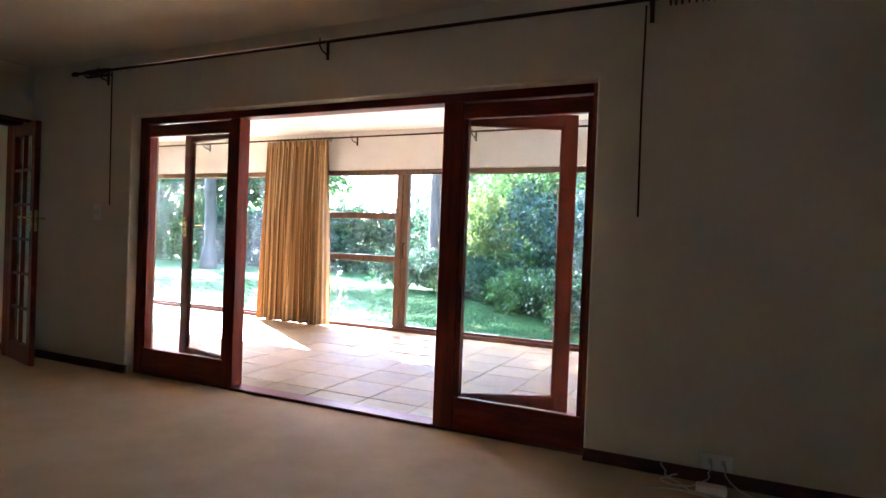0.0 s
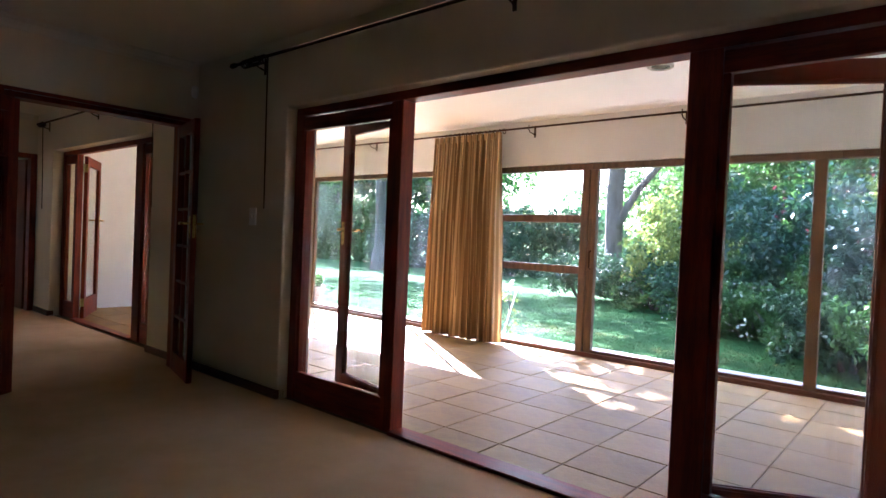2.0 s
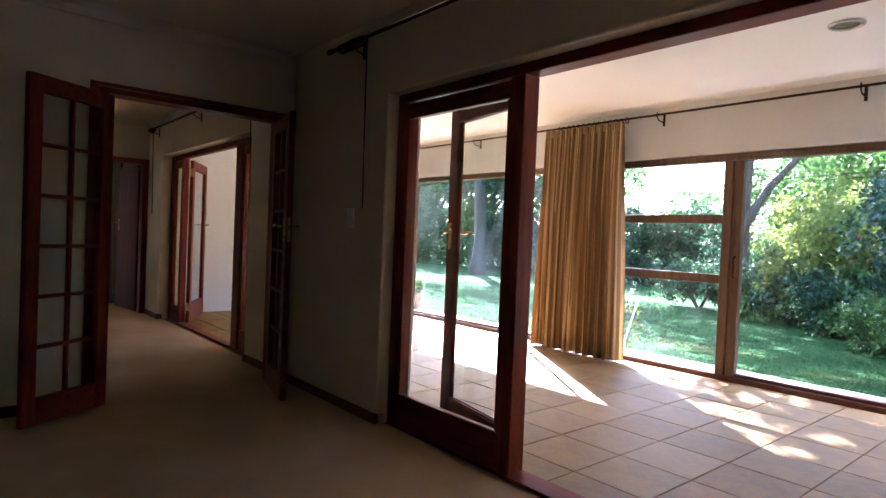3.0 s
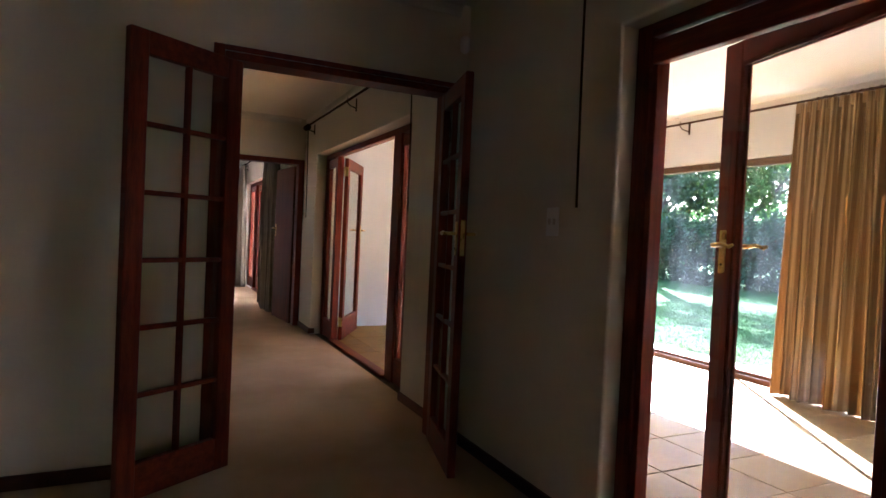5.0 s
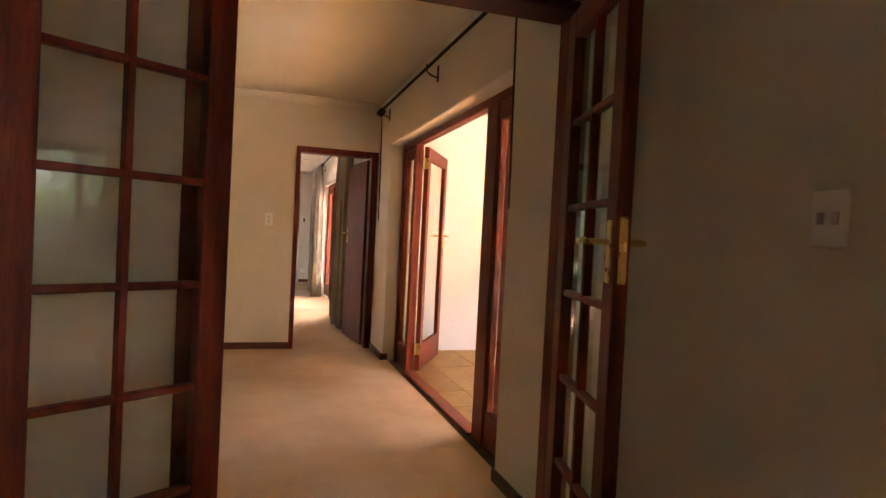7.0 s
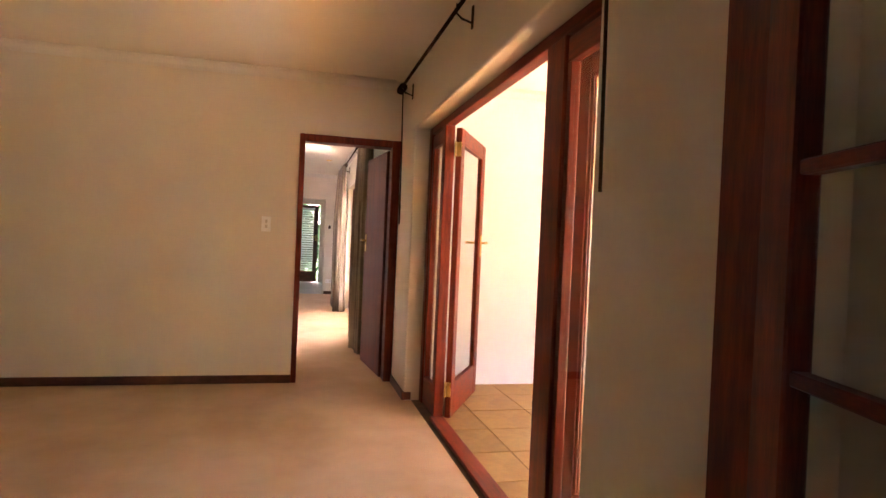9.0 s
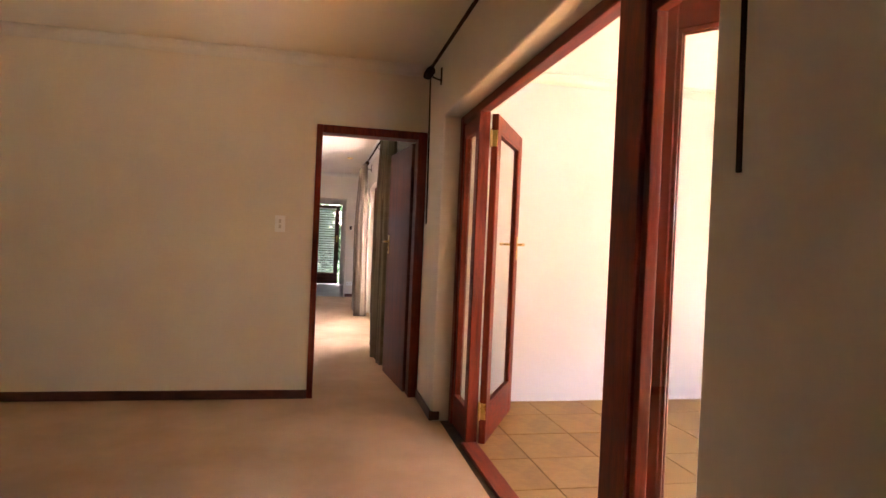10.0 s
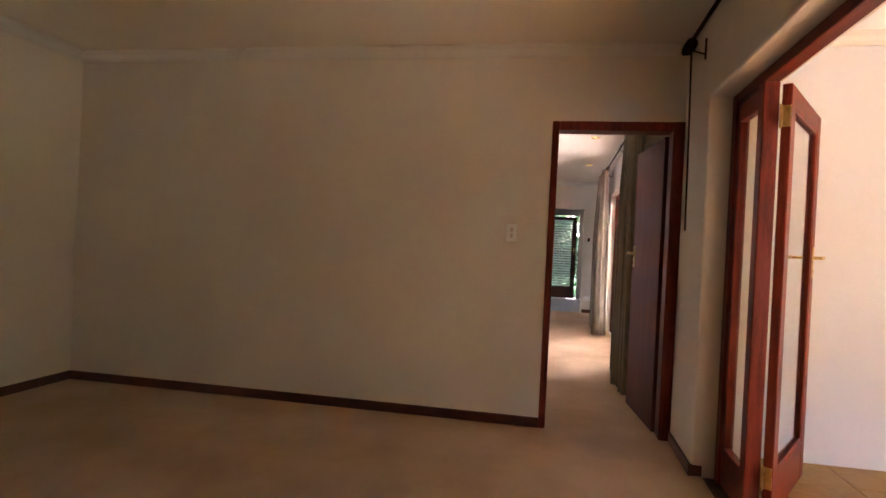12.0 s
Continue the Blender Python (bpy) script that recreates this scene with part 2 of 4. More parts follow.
def tube(bm, pts, r, seg=8, closed=False):
    pts = [Vector(p) for p in pts]
    rad = r if isinstance(r, (list, tuple)) else [r] * len(pts)
    rings, n, ref = [], len(pts), None
    for i, p in enumerate(pts):
        a = pts[i - 1] if (i or closed) else p
        b = pts[(i + 1) % n] if (i < n - 1 or closed) else p
        d = (b - a).normalized()
        if ref is None:
            ref = Vector((0, 0, 1)) if abs(d.z) < 0.9 else Vector((1, 0, 0))
        u = (ref - d * ref.dot(d)).normalized()
        ref = u
        v = d.cross(u)
        rings.append([bm.verts.new(p + (u * math.cos(q) + v * math.sin(q)) * rad[i]) for q in (2 * math.pi * k / seg for k in range(seg))])
    for i in range(n if closed else n - 1):
        a, b = rings[i], rings[(i + 1) % n]
        for k in range(seg):
            bm.faces.new((a[k], a[(k + 1) % seg], b[(k + 1) % seg], b[k]))
    if not closed:
        bm.faces.new(rings[0])
        bm.faces.new(rings[-1])
    return bm


def lathe(bm, profile, seg=20, axis_at=(0, 0, 0)):
    o = Vector(axis_at)
    rings = [[bm.verts.new(o + Vector((r * math.cos(2 * math.pi * k / seg), r * math.sin(2 * math.pi * k / seg), z))) for k in range(seg)] for r, z in profile]
    for a, b in zip(rings, rings[1:]):
        for k in range(seg):
            bm.faces.new((a[k], a[(k + 1) % seg], b[(k + 1) % seg], b[k]))
    bm.faces.new(rings[0])
    bm.faces.new(rings[-1])
    return bm


def wall_sheet(name, axis, at, thick, u0, u1, z0, z1, gaps, material, label, round_r=0.022, side=1):
    """A wall at y = at (axis 'y', running along x) or x = at (axis 'x', along y), with openings from the floor up: gaps of (from, to, height)."""
    us = sorted({u0, u1, *(a for a, b, h in gaps), *(b for a, b, h in gaps)})
    zs = sorted({z0, z1, *(h for a, b, h in gaps)})
    bm = bmesh.new()
    corner = {(u, z): bm.verts.new((u, at, z) if axis == "y" else (at, u, z)) for u in us for z in zs}
    cells = []
    for ua, ub in zip(us, us[1:]):
        for za, zb in zip(zs, zs[1:]):
            if not any(a <= (ua + ub) / 2 <= b and (za + zb) / 2 <= h for a, b, h in gaps):
                cells.append(bm.faces.new((corner[ua, za], corner[ub, za], corner[ub, zb], corner[ua, zb])))
    loose = [v for v in bm.verts if not v.link_faces]
    bmesh.ops.delete(bm, geom=loose, context="VERTS")
    r = bmesh.ops.extrude_face_region(bm, geom=cells)
    vec = (0, thick * side, 0) if axis == "y" else (thick * side, 0, 0)
    bmesh.ops.translate(bm, vec=vec, verts=[v for v in r["geom"] if isinstance(v, bmesh.types.BMVert)])
    bmesh.ops.recalc_face_normals(bm, faces=bm.faces)
    k = 0 if axis == "y" else 1

    def on_gap(e):
        p = (e.verts[0].co + e.verts[1].co) / 2
        along = abs(e.verts[0].co[1 - k] - e.verts[1].co[1 - k]) < 1e-5
        sharp = len(e.link_faces) == 2 and e.link_faces[0].normal.angle(e.link_faces[1].normal, 0) > 0.5
        return along and sharp and any(a - 1e-4 <= p[k] <= b + 1e-4 and z0 + 1e-4 < p.z <= h + 1e-4 for a, b, h in gaps)
    bmesh.ops.bevel(bm, geom=[e for e in bm.edges if on_gap(e)], offset=round_r, segments=4, affect="EDGES", profile=0.5)
    return solid(name, bm, material, label, "wall", "structure")


def lever(parent, x, y, z, reach, side, material=M_BRASS):
    """A lever handle on a long back plate. reach: +1 or -1, the way that the lever points; side: the face, +1 or -1 along y."""
    h = part("handle", boxed(x - 0.019, x + 0.019, y, y + side * 0.006, z - 0.11, z + 0.06, 0.003) if side > 0 else boxed(x - 0.019, x + 0.019, y - 0.006, y, z - 0.11, z + 0.06, 0.003), material, parent, "brass lever handle on a long back plate")
    part("lever", tube(bmesh.new(), [(x, y, z), (x, y + side * 0.05, z), (x + reach * 0.02, y + side * 0.058, z), (x + reach * 0.06, y + side * 0.058, z + 0.006), (x + reach * 0.10, y + side * 0.056, z - 0.004), (x + reach * 0.118, y + side * 0.055, z + 0.004)], [0.009, 0.009, 0.009, 0.008, 0.0075, 0.006], 10), material, h, "", True)
    part("keyhole", tube(bmesh.new(), [(x, y + side * 0.005, z - 0.075), (x, y + side * 0.0075, z - 0.075)], 0.006, 8), M_IRON, h)


def hinge(parent, x, y, z):
    h = part("hinge", boxed(x - 0.004, x, -0.019, 0.019, z - 0.05, z + 0.05, 0.001), M_BRASS, parent, "brass butt hinge")
    part("flap", boxed(x - 0.040, x - 0.005, 0.012, 0.016, z - 0.05, z + 0.05, 0.001), M_BRASS, h)
    part("pin", tube(bmesh.new(), [(x - 0.006, 0.021, z - 0.056), (x - 0.006, 0.021, z + 0.056)], 0.006, 8), M_BRASS, h)
    return h


def glazed_leaf(name, width, height, m, label, category, group, rows=1, cols=1, stile=0.095, top=0.10, bottom=0.22, thick=0.042, bar=0.022, wood=M_MAHOG, rail=M_MAHOG_H, z0=0.012, handles=True, glass_shadow=False):
    """A glazed timber door leaf: hinge edge at x = 0, free edge at x = width, thickness centred on y."""
    d = thing(name, label, category, group, "structure", m)
    t = thick / 2
    part("stile", boxed(0, stile, -t, t, z0, height, 0.004), wood, d)
    part("stile", boxed(width - stile, width, -t, t, z0, height, 0.004), wood, d)
    part("top_rail", boxed(stile, width - stile, -t + 0.001, t - 0.001, height - top, height, 0.003), rail, d)
    part("bottom_rail", boxed(stile, width - stile, -t + 0.001, t - 0.001, z0, z0 + bottom, 0.003), rail, d)
    gx0, gx1, gz0, gz1 = stile, width - stile, z0 + bottom, height - top
    cw, ch = (gx1 - gx0) / cols, (gz1 - gz0) / rows
    for i in range(1, cols):
        part("glazing_bar", boxed(gx0 + i * cw - bar / 2, gx0 + i * cw + bar / 2, -t + 0.006, t - 0.006, gz0, gz1, 0.003), wood, d)
    for j in range(1, rows):
        part("glazing_bar", boxed(gx0, gx1, -t + 0.007, t - 0.007, gz0 + j * ch - bar / 2, gz0 + j * ch + bar / 2, 0.003), rail, d)
    for i in range(cols):
        for j in range(rows):
            ax, bx, az, bz = gx0 + i * cw, gx0 + (i + 1) * cw, gz0 + j * ch, gz0 + (j + 1) * ch
            p = part("pane", boxed(ax, bx, -0.002, 0.002, az, bz), M_GLASS, d, "clear glass pane")
            p.visible_shadow = False
    if rows == 1:
        for s in (-1, 1):
            bm = bmesh.new()
            e = 0.012
            y0, y1 = sorted((s * t * 0.35, s * (t - 0.004)))
            box(bm, gx0, gx0 + e, y0, y1, gz0, gz1)
            box(bm, gx1 - e, gx1, y0, y1, gz0, gz1)
            box(bm, gx0 + e, gx1 - e, y0, y1, gz0, gz0 + e)
            box(bm, gx0 + e, gx1 - e, y0, y1, gz1 - e, gz1)
            part("glazing_bead", bm, wood, d)
    if rows == 1:
        for hz in (0.21, 1.88):
            hinge(d, 0.0, -t, hz)
    if handles:
        lever(d, width - stile / 2, t, 1.24, -1, 1)
        lever(d, width - stile / 2, -t, 1.24, -1, -1)
        part("lock_plate", boxed(width, width + 0.003, -0.011, 0.011, 1.13, 1.31, 0.001), M_BRASS, d, "brass lock edge plate")
    return d


# ---- setting: floors, walls, ceilings ----
YA, TA = 3.94, 0.27
CEIL = 2.60
P1 = (-4.50, -0.77, 2.10)
P2 = (-9.56, -6.68, 2.10)
XFD, TFD = -5.82, 0.14
FD = (2.572, 3.855, 2.10)
XB, TB = -10.18, 0.14
D3 = (3.085, 3.94, 2.09)
YS = 7.33

solid("floor_carpet", boxed(-18.25, 2.4, -3.4, YA + 0.06, -0.2, 0.0), M_CARPET, "beige wall-to-wall carpet, slightly worn", "floor", "structure")
wall_sheet("wall_patio_side", "y", YA, TA, -22.0, 2.4, 0, CEIL, [P1, P2, (-15.6, -12.55, 2.10)], M_WALL, "off-white plastered wall with rounded door reveals", 0.014)
wall_sheet("wall_french_door", "x", XFD, TFD, -3.4, YA, 0, CEIL, [FD], M_WALL, "off-white plastered wall round the french doors", 0.004, -1)
wall_sheet("wall_end_room_two", "x", XB, TB, -3.4, YA, 0, CEIL, [D3], M_WALL, "off-white plastered wall with a doorway", 0.003, -1)
wall_sheet("wall_south_room_two", "y", -0.62, 0.12, XB + 0.001, XFD - TFD - 0.001, 0, CEIL, [], M_WALL, "off-white plastered wall", 0.02, -1)
wall_sheet("wall_south", "y", -3.4, 0.12, XFD, 2.4, 0, CEIL, [], M_WALL, "off-white plastered wall", 0.02, -1)
solid("wall_east", boxed(2.4, 2.52, -3.5, YA + TA, 0, CEIL), M_WALL, "off-white plastered wall", "wall", "structure")
# the gap in this wall is invented, to let daylight into room three
wall_sheet("wall_south_room_three", "y", 0.52, 0.12, -18.25, XB - TB - 0.001, 0, CEIL, [(-16.0, -15.4, 2.10)], M_WALL, "off-white plastered wall with an added daylight opening", 0.02, -1)
solid("ceiling", boxed(-22.2, 2.52, -3.5, YA + TA, CEIL, CEIL + 0.12), M_CEIL, "cream painted plaster ceiling", "ceiling", "structure")


def cornice(name, pts):
    """Coved cornice runs from a to b along a wall; n points into the room."""
    prof = [(0.0, -0.075), (0.012, -0.075), (0.018, -0.05), (0.035, -0.025), (0.062, -0.014), (0.07, 0.0), (0.0, 0.0)]
    for (ax, ay), (bx, by), (nx, ny) in pts:
        bm = bmesh.new()
        ra = [bm.verts.new((ax + nx * d, ay + ny * d, CEIL - 0.001 + z)) for d, z in prof]
        rb = [bm.verts.new((bx + nx * d, by + ny * d, CEIL - 0.001 + z)) for d, z in prof]
        for k in range(len(prof)):
            q = (k + 1) % len(prof)
            bm.faces.new((ra[k], ra[q], rb[q], rb[k]))
        bm.faces.new(ra)
        bm.faces.new(rb)
        solid(name, bm, M_CORNICE, "white coved plaster cornice", "cornice", "structure")


XF2 = XFD - TFD
cornice("cornice_room_two", [((XB, -0.62), (XB, YA - 0.07), (1, 0)), ((XB + 0.07, -0.62), (XF2, -0.62), (0, 1)), ((XF2, -0.55), (XF2, YA - 0.07), (-1, 0))])
cornice("cornice_sunroom", [((-10.03, YA + TA), (-10.03, 7.31), (1, 0))])
cornice("cornice_room_one", [((XFD, -3.4), (XFD, YA - 0.07), (1, 0))])
cornice("cornice_room_three", [((-18.25, 0.52), (-18.25, YA - 0.07), (1, 0)), ((-18.25, YA), (XB - TB, YA), (0, -1))])


def skirting(name, runs):
    s = thing(name, "dark stained wooden skirting board", "skirting board", "", "structure")
    for (ax, ay, bx, by) in runs:
        part("board", boxed(min(ax, bx), max(ax, bx), min(ay, by), max(ay, by), 0.0, 0.068, 0.004), M_SKIRT, s)
    return s


skirting("baseboard_room_one", [(XFD, YA - 0.016, P1[0] - 0.0, YA), (P1[1], YA - 0.016, 2.4, YA), (XFD, -3.4, XFD + 0.016, FD[0] - 0.06), (P1[0] - 0.016, YA - 0.002, P1[0], 4.0)])
skirting("baseboard_room_two", [(XB, -0.62, XB + 0.016, D3[0] - 0.0), (XB + 0.016, -0.62, XF2, -0.604), (XB + 0.03, YA - 0.016, P2[0], YA), (P2[1], YA - 0.016, XF2, YA), (P2[0] - 0.016, YA - 0.002, P2[0], 4.0), (XF2 - 0.016, -0.604, XF2, FD[0] - 0.06)])
skirting("baseboard_room_three", [(-18.25, 3.70, -18.234, YA), (-18.234, YA - 0.016, -15.6, YA), (-12.55, YA - 0.016, XB - TB, YA)])


def patio_door_frame(name, x0, x1, ml, mr, h, label, group, ya=4.02, yb=4.13, j2=0.075):
    """Timber frame in the wall: jambs, head, two mullions, sidelights with deep bottom rails. ml, mr: (left, right) of the mullions."""
    f = thing(name, label, "door frame", group, "structure")
    j = 0.075
    part("jamb", boxed(x0, x0 + j, ya, yb, 0, h, 0.004), M_MAHOG, f)
    part("jamb", boxed(x1 - j2, x1, ya, yb, 0, h, 0.004), M_MAHOG, f)
    part("head", boxed(x0 + j, x1 - j2, ya + 0.002, yb, h - 0.055, h, 0.004), M_MAHOG_H, f)
    part("threshold", boxed(ml[1], mr[0], ya - 0.03, yb, 0.0, 0.022, 0.004), M_MAHOG_H, f, "worn timber threshold")
    for a, b in (ml, mr):
        part("mullion", boxed(a, b, ya - 0.001, yb, 0, h - 0.055, 0.005), M_MAHOG, f)
    for a, b in ((x0 + j, ml[0]), (mr[1], x1 - j2)):
        side = part("sidelight", boxed(a, b, ya + 0.012, ya + 0.054, 0.0, 0.205, 0.004), M_MAHOG_H, f, "fixed glazed sidelight")
        part("rail", boxed(a, b, ya + 0.012, ya + 0.054, h - 0.16, h - 0.066, 0.004), M_MAHOG_H, side)
        part("bead", boxed(a, a + 0.03, ya + 0.013, ya + 0.053, 0.206, h - 0.161, 0.003), M_MAHOG, side)
        part("bead", boxed(b - 0.03, b, ya + 0.013, ya + 0.053, 0.206, h - 0.161, 0.003), M_MAHOG, side)
        p = part("pane", boxed(a + 0.031, b - 0.031, ya + 0.03, ya + 0.035, 0.206, h - 0.161), M_GLASS, side, "clear glass pane")
        p.visible_shadow = False
    return f


patio_door_frame("door_frame_room_one", P1[0], P1[1], (-3.52, -3.42), (-1.735, -1.60), 2.10, "dark mahogany patio door frame with glazed sidelights", "patio door frames", j2=0.035)
patio_door_frame("door_frame_room_two", P2[0], P2[1], (-9.13, -9.055), (-7.34, -7.17), 2.10, "red mahogany patio door frame with glazed sidelights", "patio door frames", 4.06, 4.13)


def hung(hx, hy, fx, fy):
    return pose(hx, hy, 0, 0, 0, math.degrees(math.atan2(fy - hy, fx - hx)))


LEAFH = 2.03
glazed_leaf("patio_door_room_one", 0.855, LEAFH, hung(-3.475, 4.155, -4.325, 4.335), "mahogany glazed patio door standing open with brass handle", "door", "patio doors of room one", top=0.085, bottom=0.17)
glazed_leaf("patio_door_room_one", 0.805, LEAFH, hung(-1.72, 4.16, -1.0, 4.52), "mahogany glazed patio door standing open, without handle", "door", "patio doors of room one", top=0.085, bottom=0.165, handles=False)
for nm, a, b in (("patio_door_room_two", (-9.04, 4.155), (-9.765, 4.56)), ("patio_door_room_two", (-7.32, 4.16), (-6.68, 4.70))):
    glazed_leaf(nm, 0.83, LEAFH, hung(*a, *b), "red mahogany glazed patio door standing open with brass handle", "door", "patio doors of room two")

# french doors between the rooms
ff = thing("french_door_frame", "mahogany french door frame in the dividing wall", "door frame", "", "structure")
part("jamb", boxed(XF2 - 0.006, XFD + 0.012, FD[0], FD[0] + 0.06, 0, 2.10, 0.004), M_MAHOG, ff)
part("jamb", boxed(XF2 - 0.006, XFD + 0.012, FD[1] - 0.045, FD[1], 0, 2.10, 0.004), M_MAHOG, ff)
part("head", boxed(XF2 - 0.004, XFD + 0.010, FD[0] + 0.06, FD[1] - 0.045, 2.062, 2.10, 0.004), M_MAHOG_H, ff)
part("architrave", boxed(XFD, XFD + 0.018, FD[0] - 0.055, FD[0] - 0.001, 0, 2.128, 0.004), M_MAHOG, ff)
part("architrave", boxed(XFD, XFD + 0.018, FD[0] - 0.001, YA, 2.102, 2.128, 0.004), M_MAHOG_H, ff)
glazed_leaf("french_door", 0.582, 2.045, hung(-5.795, 2.645, -5.475, 2.16), "dark mahogany french door with small glass panes, open", "door", "french doors", 6, 2, 0.085, 0.10, 0.16, handles=False)
glazed_leaf("french_door", 0.592, 2.045, hung(-5.83, 3.80, -5.28, 3.665), "dark mahogany french door with small glass panes, open", "door", "french doors", 6, 2, 0.085, 0.10, 0.16)

# door from room two to room three
df = thing("doorway_frame", "dark mahogany door frame and architrave", "door frame", "", "structure")
part("jamb", boxed(XB - TB, XB + 0.014, D3[0], D3[0] + 0.045, 0, D3[2], 0.004), M_MAHOG, df)
part("jamb", boxed(XB - TB, XB + 0.014, D3[1] - 0.075, D3[1] - 0.002, 0, D3[2], 0.004), M_MAHOG, df)
part("head", boxed(XB - TB, XB + 0.012, D3[0] + 0.045, D3[1] - 0.075, 2.03, D3[2], 0.004), M_MAHOG, df)
dl = thing("panel_door", "flush reddish-brown wooden door standing open", "door", "", "structure", hung(XB - TB + 0.01, 3.86, XB - TB - 0.8, 3.775))
part("slab", boxed(0, 0.77, -0.02, 0.02, 0.01, 2.02, 0.004), M_DOOR, dl)
lever(dl, 0.715, 0.02, 1.22, -1, 1)
lever(dl, 0.715, -0.02, 1.22, -1, -1)


# ---- sunroom ----
SX0, SX1, SY0 = -10.03, -0.05, YA + TA
solid("sunroom_floor", boxed(SX0 - 0.2, SX1, YA + 0.06, YS + 0.10, -0.2, -0.005), M_GROUT, "dark grout bed under the sunroom tiles", "floor", "structure")
solid("sunroom_ceiling", boxed(SX0 - 0.2, SX1 + 0.1, SY0 + 0.001, YS + 0.15, CEIL, CEIL + 0.12), M_CEIL_SUN, "white painted sunroom ceiling", "ceiling", "structure")
solid("wall_sunroom_west", boxed(SX0 - 0.2, SX0, SY0 + 0.001, YS - 0.02, -0.012, CEIL), M_WALL_SUN, "white painted sunroom end wall", "wall", "structure")
# unseen wall, set close in off-white to limit light into room one
solid("wall_sunroom_east", boxed(SX1, SX1 + 0.15, SY0 + 0.001, YS + 0.15, -0.012, CEIL), M_WALL, "unseen off-white sunroom end wall, placed to cut light", "wall", "structure")
solid("wall_sunroom_lintel", boxed(SX0 - 0.2, SX1, YS - 0.02, YS + 0.15, 2.09, CEIL), M_WALL_SUN, "white painted lintel above the sunroom windows", "wall", "structure")
solid("roof_eave", boxed(-19.0, 2.6, YS + 0.15, YS + 0.30, 2.35, 2.6), M_FASCIA, "pale painted eave board outside the sunroom", "eave", "structure")


def window_wall():
    w = thing("sunroom_window_wall", "brown timber sliding doors and windows along the sunroom", "window", "", "structure")
    za, zb, ya, yb = 0.0, 2.085, YS, YS + 0.09
    part("head", boxed(SX0, SX1, ya, yb, 2.02, zb, 0.004), M_TEAK, w)
    part("sill_track", boxed(SX0, SX1, ya - 0.01, yb, -0.012, 0.045, 0.004), M_SKIRT, w, "dark sliding door track")
    posts = [(SX0, SX0 + 0.07), (-8.72, -8.62), (-6.595, -6.555), (-5.42, -5.27), (-3.935, -3.765), (-1.775, -1.68), (SX1 - 0.07, SX1)]
    for a, b in posts:
        m = (a + b) / 2
        if b - a > 0.12:
            part("stile", boxed(a, m - 0.002, ya + 0.001, yb, 0.045, 2.02, 0.004), M_TEAK, w)
            part("stile", boxed(m + 0.002, b, ya + 0.018, yb - 0.006, 0.045, 2.02, 0.004), M_TEAK, w)
        elif b - a < 0.05:
            part("stile", boxed(a, b, ya + 0.032, yb - 0.032, 0.045, 2.02, 0.003), M_TEAK, w)
        else:
            part("stile", boxed(a, b, ya + 0.02, yb - 0.02, 0.045, 2.02, 0.004), M_TEAK, w)
    for (a0, a), (b, b1) in zip(posts, posts[1:]):
        cuts = [0.045, 2.02]
        if abs(b + 3.935) < 0.01:
            cuts = [0.045, 0.925, 1.485, 2.02]
            for c in cuts[1:-1]:
                part("transom", boxed(a, b, ya + 0.004, yb - 0.01, c - 0.042, c + 0.042, 0.004), M_TEAK, w)
        else:
            part("bottom_rail", boxed(a, b, ya + 0.02, yb - 0.02, 0.0455, 0.075, 0.003), M_SKIRT, w)
        for c, d in zip(cuts, cuts[1:]):
            p = part("pane", boxed(a, b, ya + 0.04, ya + 0.045, c, d), M_SMEAR if b < -3.9 or a > -1.7 else M_GLASS, w, "clear glass pane, lightly smeared")
            p.visible_shadow = False
    h = part("pull_handle", tube(bmesh.new(), [(-6.52, ya, 0.95), (-6.52, ya - 0.035, 0.96), (-6.52, ya - 0.035, 1.17), (-6.52, ya, 1.18)], 0.009, 8), M_IRON, w, "dark pull handle", True)
    part("pull_handle", tube(bmesh.new(), [(-3.80, ya, 0.95), (-3.80, ya - 0.03, 0.96), (-3.80, ya - 0.03, 1.13), (-3.80, ya, 1.14)], 0.009, 8), M_IRON, w, "dark pull handle", True)
    return w


window_wall()


